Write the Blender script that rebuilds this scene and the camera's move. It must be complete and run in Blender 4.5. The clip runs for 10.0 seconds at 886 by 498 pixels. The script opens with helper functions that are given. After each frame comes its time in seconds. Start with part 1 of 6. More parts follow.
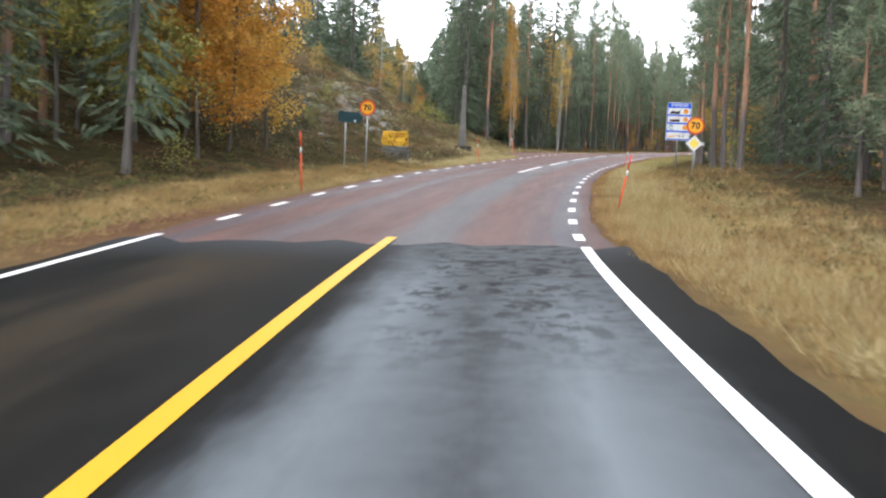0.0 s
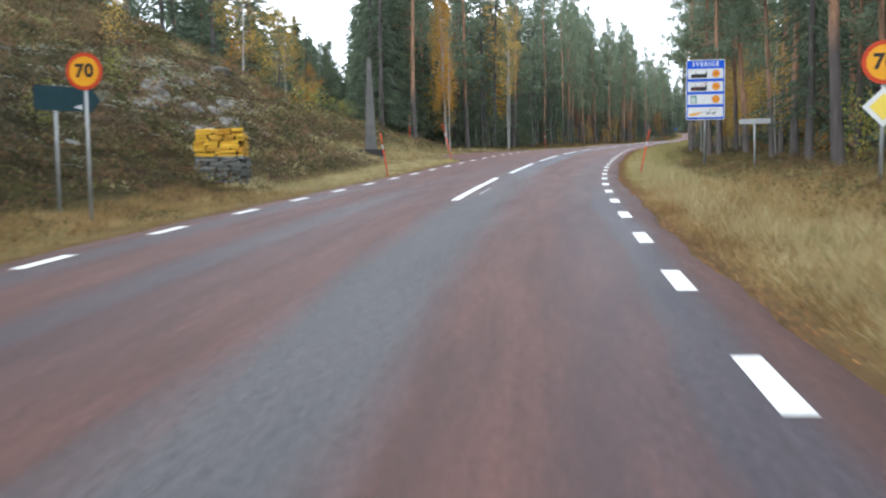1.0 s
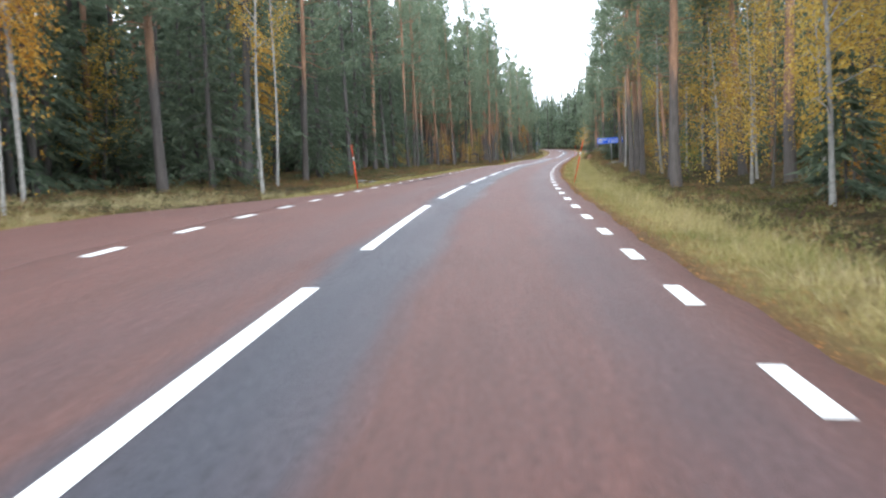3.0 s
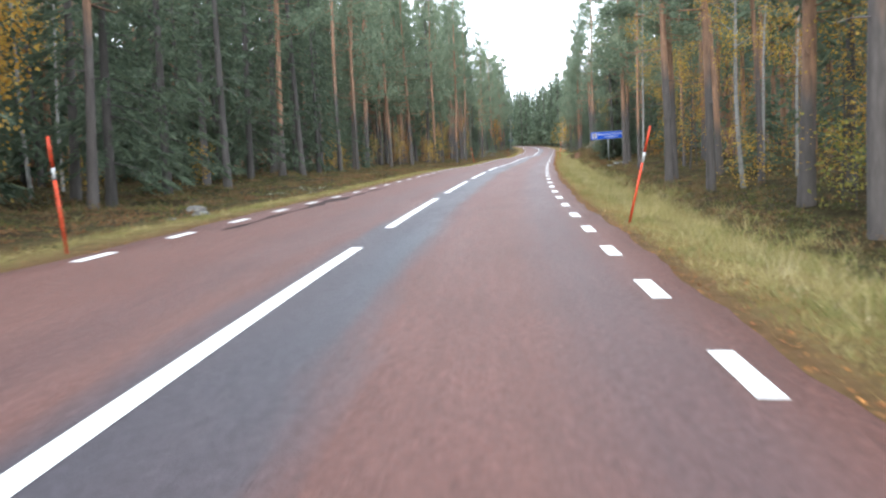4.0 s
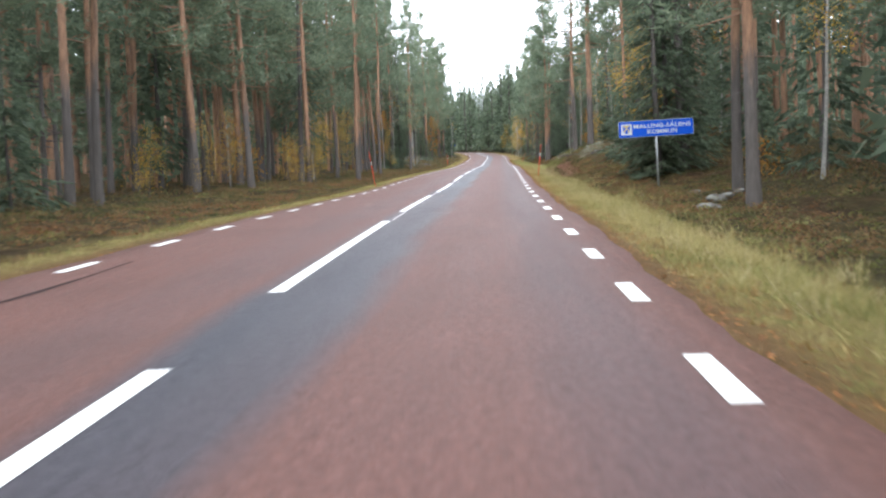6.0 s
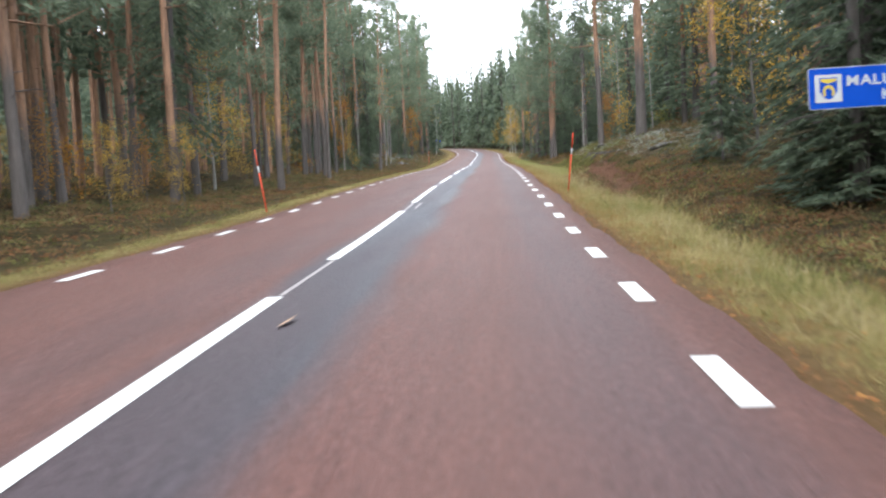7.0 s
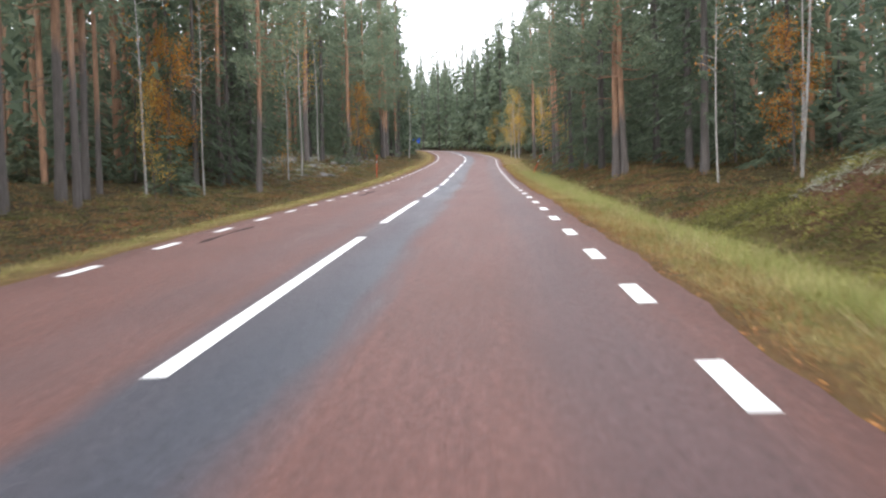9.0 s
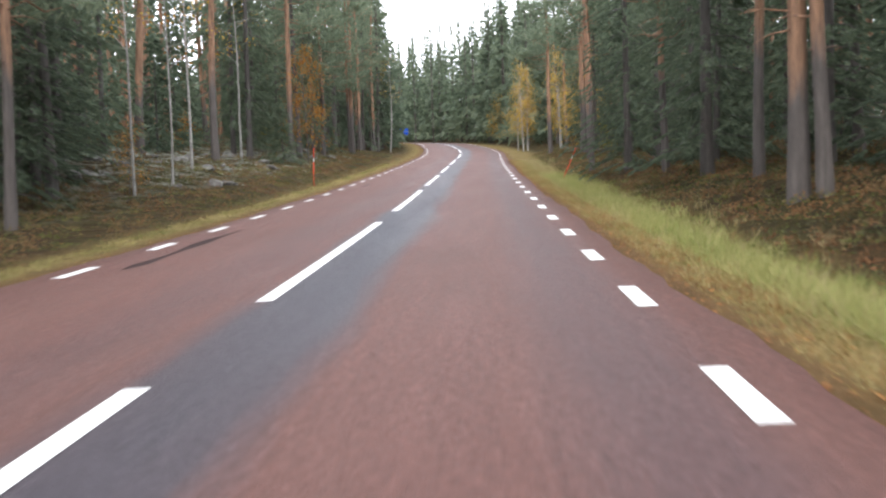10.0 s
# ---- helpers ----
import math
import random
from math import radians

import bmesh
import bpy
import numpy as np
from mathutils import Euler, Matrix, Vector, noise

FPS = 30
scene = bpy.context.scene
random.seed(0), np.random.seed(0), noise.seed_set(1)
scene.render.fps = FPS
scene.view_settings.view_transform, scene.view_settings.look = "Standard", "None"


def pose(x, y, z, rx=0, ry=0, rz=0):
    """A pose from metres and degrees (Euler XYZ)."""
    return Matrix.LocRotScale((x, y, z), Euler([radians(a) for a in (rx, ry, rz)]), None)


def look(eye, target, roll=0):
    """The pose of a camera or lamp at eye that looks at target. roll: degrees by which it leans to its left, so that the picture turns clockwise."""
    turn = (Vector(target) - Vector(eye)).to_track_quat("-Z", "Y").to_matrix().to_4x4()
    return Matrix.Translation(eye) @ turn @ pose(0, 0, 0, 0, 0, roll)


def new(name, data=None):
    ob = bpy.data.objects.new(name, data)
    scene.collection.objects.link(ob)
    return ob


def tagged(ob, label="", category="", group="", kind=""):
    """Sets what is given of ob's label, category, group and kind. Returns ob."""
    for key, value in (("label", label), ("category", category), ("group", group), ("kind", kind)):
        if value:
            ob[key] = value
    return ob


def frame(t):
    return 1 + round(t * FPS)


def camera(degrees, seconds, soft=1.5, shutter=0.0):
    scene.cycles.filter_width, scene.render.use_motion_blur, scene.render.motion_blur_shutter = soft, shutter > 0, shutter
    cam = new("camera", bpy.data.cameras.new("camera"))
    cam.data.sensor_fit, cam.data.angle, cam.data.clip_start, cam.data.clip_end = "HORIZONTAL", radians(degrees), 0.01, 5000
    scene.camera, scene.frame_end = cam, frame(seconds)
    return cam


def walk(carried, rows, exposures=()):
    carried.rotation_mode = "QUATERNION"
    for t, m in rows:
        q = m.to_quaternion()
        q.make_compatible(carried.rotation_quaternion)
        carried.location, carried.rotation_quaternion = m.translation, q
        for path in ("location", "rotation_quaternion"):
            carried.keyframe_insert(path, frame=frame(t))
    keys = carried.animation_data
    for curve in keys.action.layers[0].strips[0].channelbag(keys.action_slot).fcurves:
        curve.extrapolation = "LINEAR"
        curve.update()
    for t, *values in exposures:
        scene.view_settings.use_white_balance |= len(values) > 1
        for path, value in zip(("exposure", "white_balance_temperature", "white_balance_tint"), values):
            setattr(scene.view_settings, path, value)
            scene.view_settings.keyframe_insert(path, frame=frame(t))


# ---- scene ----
SKY = 0.15
cam = camera(49.5, 10.0, soft=2.2, shutter=0.15)
# seconds, place in metres, turn in degrees
PATH = [
    (0, 1.936, 9.709, 1.666, 86.39, -2.40, -0.34),
    (0.5, 2.813, 20.803, 2.049, 86.23, -0.07, -1.72),
    (1, 3.964, 31.625, 2.583, 86.64, 1.22, -3.54),
    (1.5, 5.463, 41.993, 3.217, 87.64, 1.14, -5.89),
    (2, 7.417, 52.548, 3.798, 87.46, 1.04, -8.41),
    (2.5, 9.806, 63.247, 4.398, 87.61, 1.31, -10.66),
    (3, 12.515, 73.514, 5.007, 87.47, 2.53, -12.23),
    (3.5, 15.293, 83.134, 5.584, 87.39, 2.95, -13.06),
    (4, 18.249, 93.006, 6.158, 87.21, 2.64, -13.95),
    (4.5, 21.329, 102.719, 6.699, 87.08, 2.21, -15.10),
    (5, 24.678, 112.775, 7.233, 87.15, 2.69, -15.90),
    (5.5, 28.210, 122.988, 7.806, 87.27, 2.64, -16.68),
    (6, 31.727, 132.840, 8.385, 87.42, 2.50, -17.29),
    (6.5, 35.339, 142.710, 8.943, 87.42, 2.83, -17.64),
    (7, 38.959, 152.507, 9.474, 87.18, 2.71, -17.87),
    (7.5, 42.678, 162.328, 9.975, 86.89, 2.59, -18.17),
    (8, 46.403, 172.157, 10.536, 87.43, 1.83, -18.40),
    (8.5, 50.197, 181.944, 11.149, 87.63, 1.72, -18.30),
    (9, 53.942, 191.798, 11.715, 87.26, 1.50, -18.29),
    (9.5, 57.765, 201.757, 12.255, 87.29, 1.78, -18.25),
    (10, 61.499, 211.591, 12.754, 86.84, 1.98, -18.24),
]
walk(cam, [(t, pose(x, y, z, rx, ry, rz)) for t, x, y, z, rx, ry, rz in PATH],
     [(0.0, 1.70, 6600, 13), (1.0, 1.44, 6150, 10), (2.0, 1.44, 6150, 10), (3.0, 1.86, 6150, 10), (4.5, 2.05, 6200, 10), (5.5, 1.95, 6300, 11), (7.0, 1.96, 6350, 12), (7.6, 1.90, 6650, 15), (10.0, 1.84, 6600, 15)])

# ---- sky and sun: a white overcast autumn day ----
world = bpy.data.worlds.new("overcast_sky")
scene.world = world
world.use_nodes = True
wn, wl = world.node_tree.nodes, world.node_tree.links
wn.clear()
sky = wn.new("ShaderNodeTexSky")
sky.sky_type = "NISHITA"
sky.sun_disc = False
sky.sun_elevation, sky.sun_rotation = radians(48), radians(200)
sky.air_density, sky.dust_density, sky.ozone_density = 1.0, 2.0, 1.0
pale = wn.new("ShaderNodeHueSaturation")
pale.inputs["Saturation"].default_value = 0.16
pale.inputs["Value"].default_value = 1.0
back = wn.new("ShaderNodeBackground")
back.inputs["Strength"].default_value = SKY
wout = wn.new("ShaderNodeOutputWorld")
wl.new(sky.outputs[0], pale.inputs["Color"])
cloud = wn.new("ShaderNodeMix")
cloud.data_type = "RGBA"
cloud.inputs[0].default_value = 0.7
cloud.inputs[7].default_value = (7.25, 7.9, 8.6, 1)
wl.new(pale.outputs[0], cloud.inputs[6])
wl.new(cloud.outputs[2], back.inputs["Color"])
wl.new(back.outputs[0], wout.inputs["Surface"])
sun_data = bpy.data.lights.new("sun", "SUN")
sun_data.energy, sun_data.angle, sun_data.color = 0.8, radians(30), (1.0, 0.97, 0.93)
sun = new("sun", sun_data)
sun.matrix_world = look((0, 0, 60), (math.sin(radians(200)) * -40, math.cos(radians(200)) * -40, 15))


# ---- materials ----
def material(name, rough=0.7, metal=0.0):
    m = bpy.data.materials.new(name)
    m.use_nodes = True
    nt = m.node_tree
    b = nt.nodes["Principled BSDF"]
    b.inputs["Roughness"].default_value, b.inputs["Metallic"].default_value = rough, metal
    return m, nt, b


def node(nt, kind, **sets):
    n = nt.nodes.new(kind)
    for k, v in sets.items():
        if k in n.inputs:
            n.inputs[k].default_value = v
    return n


def noise_of(nt, vec, scale, detail=4.0, rough=0.6):
    n = nt.nodes.new("ShaderNodeTexNoise")
    n.inputs["Scale"].default_value, n.inputs["Detail"].default_value, n.inputs["Roughness"].default_value = scale, detail, rough
    if vec is not None:
        nt.links.new(vec, n.inputs["Vector"])
    return n.outputs["Fac"]


def ramp(nt, fac, stops):
    r = nt.nodes.new("ShaderNodeValToRGB")
    while len(r.color_ramp.elements) < len(stops):
        r.color_ramp.elements.new(0.5)
    for e, (p, c) in zip(r.color_ramp.elements, stops):
        e.position, e.color = p, (*c, 1) if len(c) == 3 else c
    nt.links.new(fac, r.inputs[0])
    return r.outputs[0]


def grey(a):
    return (a, a, a)


def mixc(nt, fac, a, b, how="MIX"):
    m = nt.nodes.new("ShaderNodeMix")
    m.data_type, m.blend_type = "RGBA", how
    for sock, v in ((m.inputs[0], fac), (m.inputs[6], a), (m.inputs[7], b)):
        if isinstance(v, (int, float)):
            sock.default_value = v
        elif isinstance(v, tuple):
            sock.default_value = (*v, 1)
        else:
            nt.links.new(v, sock)
    return m.outputs[2]


def calc(nt, op, a, b=0.0, clamp=False):
    m = nt.nodes.new("ShaderNodeMath")
    m.operation, m.use_clamp = op, clamp
    for sock, v in ((m.inputs[0], a), (m.inputs[1], b)):
        if isinstance(v, (int, float)):
            sock.default_value = v
        else:
            nt.links.new(v, sock)
    return m.outputs[0]


def bump(nt, b, height, strength, distance):
    n = nt.nodes.new("ShaderNodeBump")
    n.inputs["Strength"].default_value, n.inputs["Distance"].default_value = strength, distance
    nt.links.new(height, n.inputs["Height"])
    nt.links.new(n.outputs[0], b.inputs["Normal"])


def where(nt, kind="Object", scale=(1, 1, 1)):
    tc = nt.nodes.new("ShaderNodeTexCoord")
    mp = nt.nodes.new("ShaderNodeMapping")
    mp.inputs["Scale"].default_value = scale
    nt.links.new(tc.outputs[kind], mp.inputs[0])
    return mp.outputs[0]


def plain(name, colour, rough=0.6, metal=0.0, spread=0.12, scale=9.0):
    """Paint, metal or plastic with slight unevenness and dirt."""
    m, nt, b = material(name, rough, metal)
    b.inputs["Specular IOR Level"].default_value = 0.2
    v = where(nt)
    f = noise_of(nt, v, scale, 5)
    dark = tuple(c * (1 - spread) for c in colour)
    lite = tuple(min(1, c * (1 + spread)) for c in colour)
    nt.links.new(ramp(nt, f, [(0.3, dark), (0.7, lite)]), b.inputs["Base Color"])
    nt.links.new(calc(nt, "ADD", calc(nt, "MULTIPLY", noise_of(nt, v, scale * 2.3), 0.25), rough - 0.12), b.inputs["Roughness"])
    return m


def leafy(name, stops, thin=0.3, rough=0.55, patch=0.0, size=0.6):
    """Foliage, each leaf or needle tuft its own tint; patch: how far the tint drifts from place to place."""
    m, nt, b = material(name, rough)
    g = nt.nodes.new("ShaderNodeNewGeometry")
    oi = nt.nodes.new("ShaderNodeObjectInfo")
    f = calc(nt, "ADD", calc(nt, "MULTIPLY", g.outputs["Random Per Island"], 0.7), calc(nt, "MULTIPLY", oi.outputs["Random"], 0.3))
    if patch:
        drift = ramp(nt, noise_of(nt, where(nt), size, 3), [(0.34, grey(0)), (0.66, grey(1))])
        f = calc(nt, "ADD", calc(nt, "MULTIPLY", g.outputs["Random Per Island"], 1 - patch), calc(nt, "MULTIPLY", drift, patch))
    col = ramp(nt, f, stops)
    nt.links.new(col, b.inputs["Base Color"])
    b.inputs["Specular IOR Level"].default_value = 0.18
    tr = nt.nodes.new("ShaderNodeBsdfTranslucent")
    nt.links.new(col, tr.inputs["Color"])
    mx = nt.nodes.new("ShaderNodeMixShader")
    mx.inputs[0].default_value = thin
    nt.links.new(b.outputs[0], mx.inputs[1])
    nt.links.new(tr.outputs[0], mx.inputs[2])
    nt.links.new(mx.outputs[0], nt.nodes["Material Output"].inputs["Surface"])
    return m


def bark(name, low, high, turn, soft, vscale=(9, 9, 1.6)):
    """Bark that turns from one colour to another up the stem."""
    m, nt, b = material(name, 0.9)
    tc = nt.nodes.new("ShaderNodeTexCoord")
    sep = nt.nodes.new("ShaderNodeSeparateXYZ")
    nt.links.new(tc.outputs["Object"], sep.inputs[0])
    v = where(nt, "Object", vscale)
    n1 = noise_of(nt, v, 1.0, 6, 0.7)
    n2 = noise_of(nt, v, 0.22, 3)
    oi = nt.nodes.new("ShaderNodeObjectInfo")
    start = calc(nt, "ADD", calc(nt, "MULTIPLY", oi.outputs["Random"], 2.2), turn)
    f = calc(nt, "DIVIDE", calc(nt, "SUBTRACT", calc(nt, "ADD", sep.outputs[2], calc(nt, "MULTIPLY", n2, 3.0)), start), soft, True)
    base = mixc(nt, f, low, high)
    col = mixc(nt, ramp(nt, n1, [(0.35, grey(0.35)), (0.65, grey(1.0))]), tuple(c * 0.3 for c in low), base)
    nt.links.new(col, b.inputs["Base Color"])
    bump(nt, b, n1, 0.7, 0.03)
    return m


def asphalt_red():
    m, nt, b = material("red_asphalt", 0.55)
    uv = nt.nodes.new("ShaderNodeUVMap")
    uv.uv_map = "lane"
    sep = nt.nodes.new("ShaderNodeSeparateXYZ")
    nt.links.new(uv.outputs[0], sep.inputs[0])
    w, s = sep.outputs[0], sep.outputs[1]
    streak = nt.nodes.new("ShaderNodeMapping")
    streak.inputs["Scale"].default_value = (1.0, 0.10, 1.0)
    nt.links.new(uv.outputs[0], streak.inputs[0])
    n_streak = noise_of(nt, streak.outputs[0], 1.3, 5, 0.62)
    n_blot = noise_of(nt, uv.outputs[0], 0.45, 4)
    n_long = noise_of(nt, streak.outputs[0], 0.5, 2)
    n_grain = noise_of(nt, uv.outputs[0], 55.0, 3, 0.7)
    n_stone = noise_of(nt, uv.outputs[0], 16.0, 4, 0.75)
    n_mix = calc(nt, "ADD", calc(nt, "MULTIPLY", n_stone, 0.6), calc(nt, "MULTIPLY", n_grain, 0.4))
    red = ramp(nt, n_mix, [(0.37, (0.0348, 0.0152, 0.0126)), (0.5, (0.0905, 0.0405, 0.0331)), (0.63, (0.1636, 0.0800, 0.0661))])
    lines = nt.nodes.new("ShaderNodeMapping")
    lines.inputs["Scale"].default_value = (9.0, 0.45, 1.0)
    nt.links.new(uv.outputs[0], lines.inputs[0])
    n_line = noise_of(nt, lines.outputs[0], 1.0, 4, 0.65)
    red = mixc(nt, 1.0, red, ramp(nt, n_line, [(0.30, grey(0.86)), (0.70, grey(1.12))]), "MULTIPLY")
    red = mixc(nt, ramp(nt, n_streak, [(0.38, grey(0)), (0.7, grey(0.45))]), red, (0.1096, 0.0618, 0.0522))
    red = mixc(nt, ramp(nt, n_blot, [(0.45, grey(0)), (0.75, grey(0.35))]), red, (0.0522, 0.0296, 0.0252))

    # Darker streaks up to 22 m along, gone by 40 m.
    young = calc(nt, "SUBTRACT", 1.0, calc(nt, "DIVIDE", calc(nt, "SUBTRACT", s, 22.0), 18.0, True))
    n_mottle = noise_of(nt, streak.outputs[0], 2.6, 6, 0.75)
    red = mixc(nt, calc(nt, "MULTIPLY", young, ramp(nt, n_mottle, [(0.40, grey(0.15)), (0.62, grey(0.7))])), red, (0.0435, 0.0270, 0.0252))

    def band(centre, half, soft):
        d = calc(nt, "ABSOLUTE", calc(nt, "SUBTRACT", calc(nt, "ADD", w, calc(nt, "MULTIPLY", calc(nt, "SUBTRACT", n_streak, 0.5), 0.7)), centre))
        return calc(nt, "SUBTRACT", 1.0, calc(nt, "DIVIDE", calc(nt, "SUBTRACT", d, half), soft, True))

    early = calc(nt, "SUBTRACT", 1.0, calc(nt, "DIVIDE", calc(nt, "ADD", s, 2.0), 16.0, True))
    later = calc(nt, "SUBTRACT", 1.0, early)
    dark = calc(nt, "MULTIPLY", calc(nt, "MULTIPLY", band(0.34, 0.36, 0.30), later), calc(nt, "ADD", 0.40, calc(nt, "MULTIPLY", n_long, 0.85), True))
    dark = calc(nt, "MAXIMUM", dark, calc(nt, "MULTIPLY", band(2.55, 0.16, 0.45), 0.34))
    dark = calc(nt, "MAXIMUM", dark, calc(nt, "MULTIPLY", band(-0.9, 0.15, 0.5), 0.18))
    worn = calc(nt, "MAXIMUM", calc(nt, "MULTIPLY", band(-1.30, 0.10, 0.30), 0.62), calc(nt, "MULTIPLY", band(-2.62, 0.10, 0.26), 0.62))
    worn = calc(nt, "MAXIMUM", worn, calc(nt, "MULTIPLY", band(2.86, 0.14, 0.22), 0.75))
    dark = calc(nt, "MAXIMUM", dark, calc(nt, "MULTIPLY", worn, early))
    col = mixc(nt, dark, red, ramp(nt, n_mix, [(0.38, (0.0113, 0.0122, 0.0165)), (0.62, (0.0557, 0.0592, 0.0748))]))
    # Bluish sky sheen on the early centre track, painted as colour.
    blue = calc(nt, "MULTIPLY", calc(nt, "MULTIPLY", band(0.75, 0.30, 0.35), early), 0.75)
    col = mixc(nt, blue, col, ramp(nt, n_mix, [(0.38, (0.0305, 0.0339, 0.0383)), (0.62, (0.0914, 0.1027, 0.1114))]))
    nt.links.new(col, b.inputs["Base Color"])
    wet = calc(nt, "ADD", calc(nt, "MULTIPLY", n_streak, 0.25), 0.50)
    b.inputs["Specular IOR Level"].default_value = 0.16
    nt.links.new(calc(nt, "SUBTRACT", wet, calc(nt, "MULTIPLY", dark, 0.12)), b.inputs["Roughness"])
    bump(nt, b, calc(nt, "ADD", n_grain, calc(nt, "MULTIPLY", n_stone, 0.7)), 0.9, 0.012)
    return m


def asphalt_black():
    m, nt, b = material("black_asphalt", 0.5)
    uv = nt.nodes.new("ShaderNodeUVMap")
    uv.uv_map = "lane"
    sep = nt.nodes.new("ShaderNodeSeparateXYZ")
    nt.links.new(uv.outputs[0], sep.inputs[0])
    streak = nt.nodes.new("ShaderNodeMapping")
    streak.inputs["Scale"].default_value = (1.0, 0.25, 1.0)
    nt.links.new(uv.outputs[0], streak.inputs[0])
    n1 = noise_of(nt, streak.outputs[0], 1.1, 5, 0.6)
    n2 = noise_of(nt, uv.outputs[0], 30.0, 3, 0.7)
    n3 = noise_of(nt, uv.outputs[0], 3.2, 5, 0.75)
    w = calc(nt, "ADD", sep.outputs[0], calc(nt, "MULTIPLY", calc(nt, "SUBTRACT", n1, 0.5), 0.8))

    def track(centre, half):
        return calc(nt, "SUBTRACT", 1.0, calc(nt, "DIVIDE", calc(nt, "ABSOLUTE", calc(nt, "SUBTRACT", w, centre)), half, True))

    along = sep.outputs[1]
    start = calc(nt, "DIVIDE", calc(nt, "SUBTRACT", -28.6, along), 3.0, True)  # the worn tracks and their painted sheen fade in from the seam
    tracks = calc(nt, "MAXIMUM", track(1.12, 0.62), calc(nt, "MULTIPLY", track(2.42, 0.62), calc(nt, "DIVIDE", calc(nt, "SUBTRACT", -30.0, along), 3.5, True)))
    # Pale sky sheen along the worn tracks, put into the base colour.
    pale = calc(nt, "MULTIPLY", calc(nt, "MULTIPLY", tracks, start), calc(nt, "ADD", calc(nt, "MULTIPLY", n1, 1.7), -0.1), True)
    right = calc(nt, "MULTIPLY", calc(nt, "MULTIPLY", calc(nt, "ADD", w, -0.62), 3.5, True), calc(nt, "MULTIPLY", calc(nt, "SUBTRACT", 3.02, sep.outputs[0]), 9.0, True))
    b.inputs["Specular IOR Level"].default_value = 0.05
    col = mixc(nt, ramp(nt, n1, [(0.4, grey(0)), (0.7, grey(1))]), (0.0030, 0.0028, 0.0026), (0.0109, 0.0100, 0.0091))
    # Brown sheen on the left lane, put into the colour.
    brown = calc(nt, "MULTIPLY", track(-1.25, 1.25), ramp(nt, n1, [(0.35, grey(0)), (0.62, grey(0.85))]))
    col = mixc(nt, brown, col, (0.0250, 0.0185, 0.0105))
    col = mixc(nt, calc(nt, "DIVIDE", calc(nt, "ADD", along, 29.6), 2.2, True), col, (0.0226, 0.0252, 0.0278))
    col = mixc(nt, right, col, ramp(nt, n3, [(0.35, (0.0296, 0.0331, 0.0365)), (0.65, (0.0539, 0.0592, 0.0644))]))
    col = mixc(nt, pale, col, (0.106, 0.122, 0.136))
    crack_at = nt.nodes.new("ShaderNodeMapping")
    crack_at.inputs["Scale"].default_value = (1.0, 0.75, 1.0)
    nt.links.new(uv.outputs[0], crack_at.inputs[0])
    crack = noise_of(nt, crack_at.outputs[0], 4.5, 7, 0.72)
    zone = calc(nt, "MULTIPLY", calc(nt, "DIVIDE", calc(nt, "ADD", along, 35.5), 3.0, True), calc(nt, "MULTIPLY", track(2.05, 1.15), 2.6, True))
    patch = calc(nt, "MULTIPLY", zone, ramp(nt, crack, [(0.49, grey(0)), (0.54, grey(0.95))]))
    patch = calc(nt, "MULTIPLY", patch, ramp(nt, noise_of(nt, uv.outputs[0], 1.1, 3), [(0.42, grey(0.1)), (0.54, grey(1))]))
    col = mixc(nt, patch, col, (0.0065, 0.0068, 0.0070))
    nt.links.new(col, b.inputs["Base Color"])
    nt.links.new(calc(nt, "ADD", calc(nt, "MULTIPLY", n1, 0.25), 0.62), b.inputs["Roughness"])
    bump(nt, b, n2, 0.35, 0.006)
    return m


def paint(name, colour):
    m, nt, b = material(name, 0.5)
    v = where(nt, "Object")
    b.inputs["Specular IOR Level"].default_value = 0.15
    n1, n2 = noise_of(nt, v, 14.0, 5, 0.7), noise_of(nt, v, 60.0, 3)
    col = mixc(nt, ramp(nt, n1, [(0.62, grey(0)), (0.78, grey(0.5))]), colour, tuple(c * 0.45 for c in colour))
    nt.links.new(col, b.inputs["Base Color"])
    bump(nt, b, n2, 0.3, 0.004)
    return m


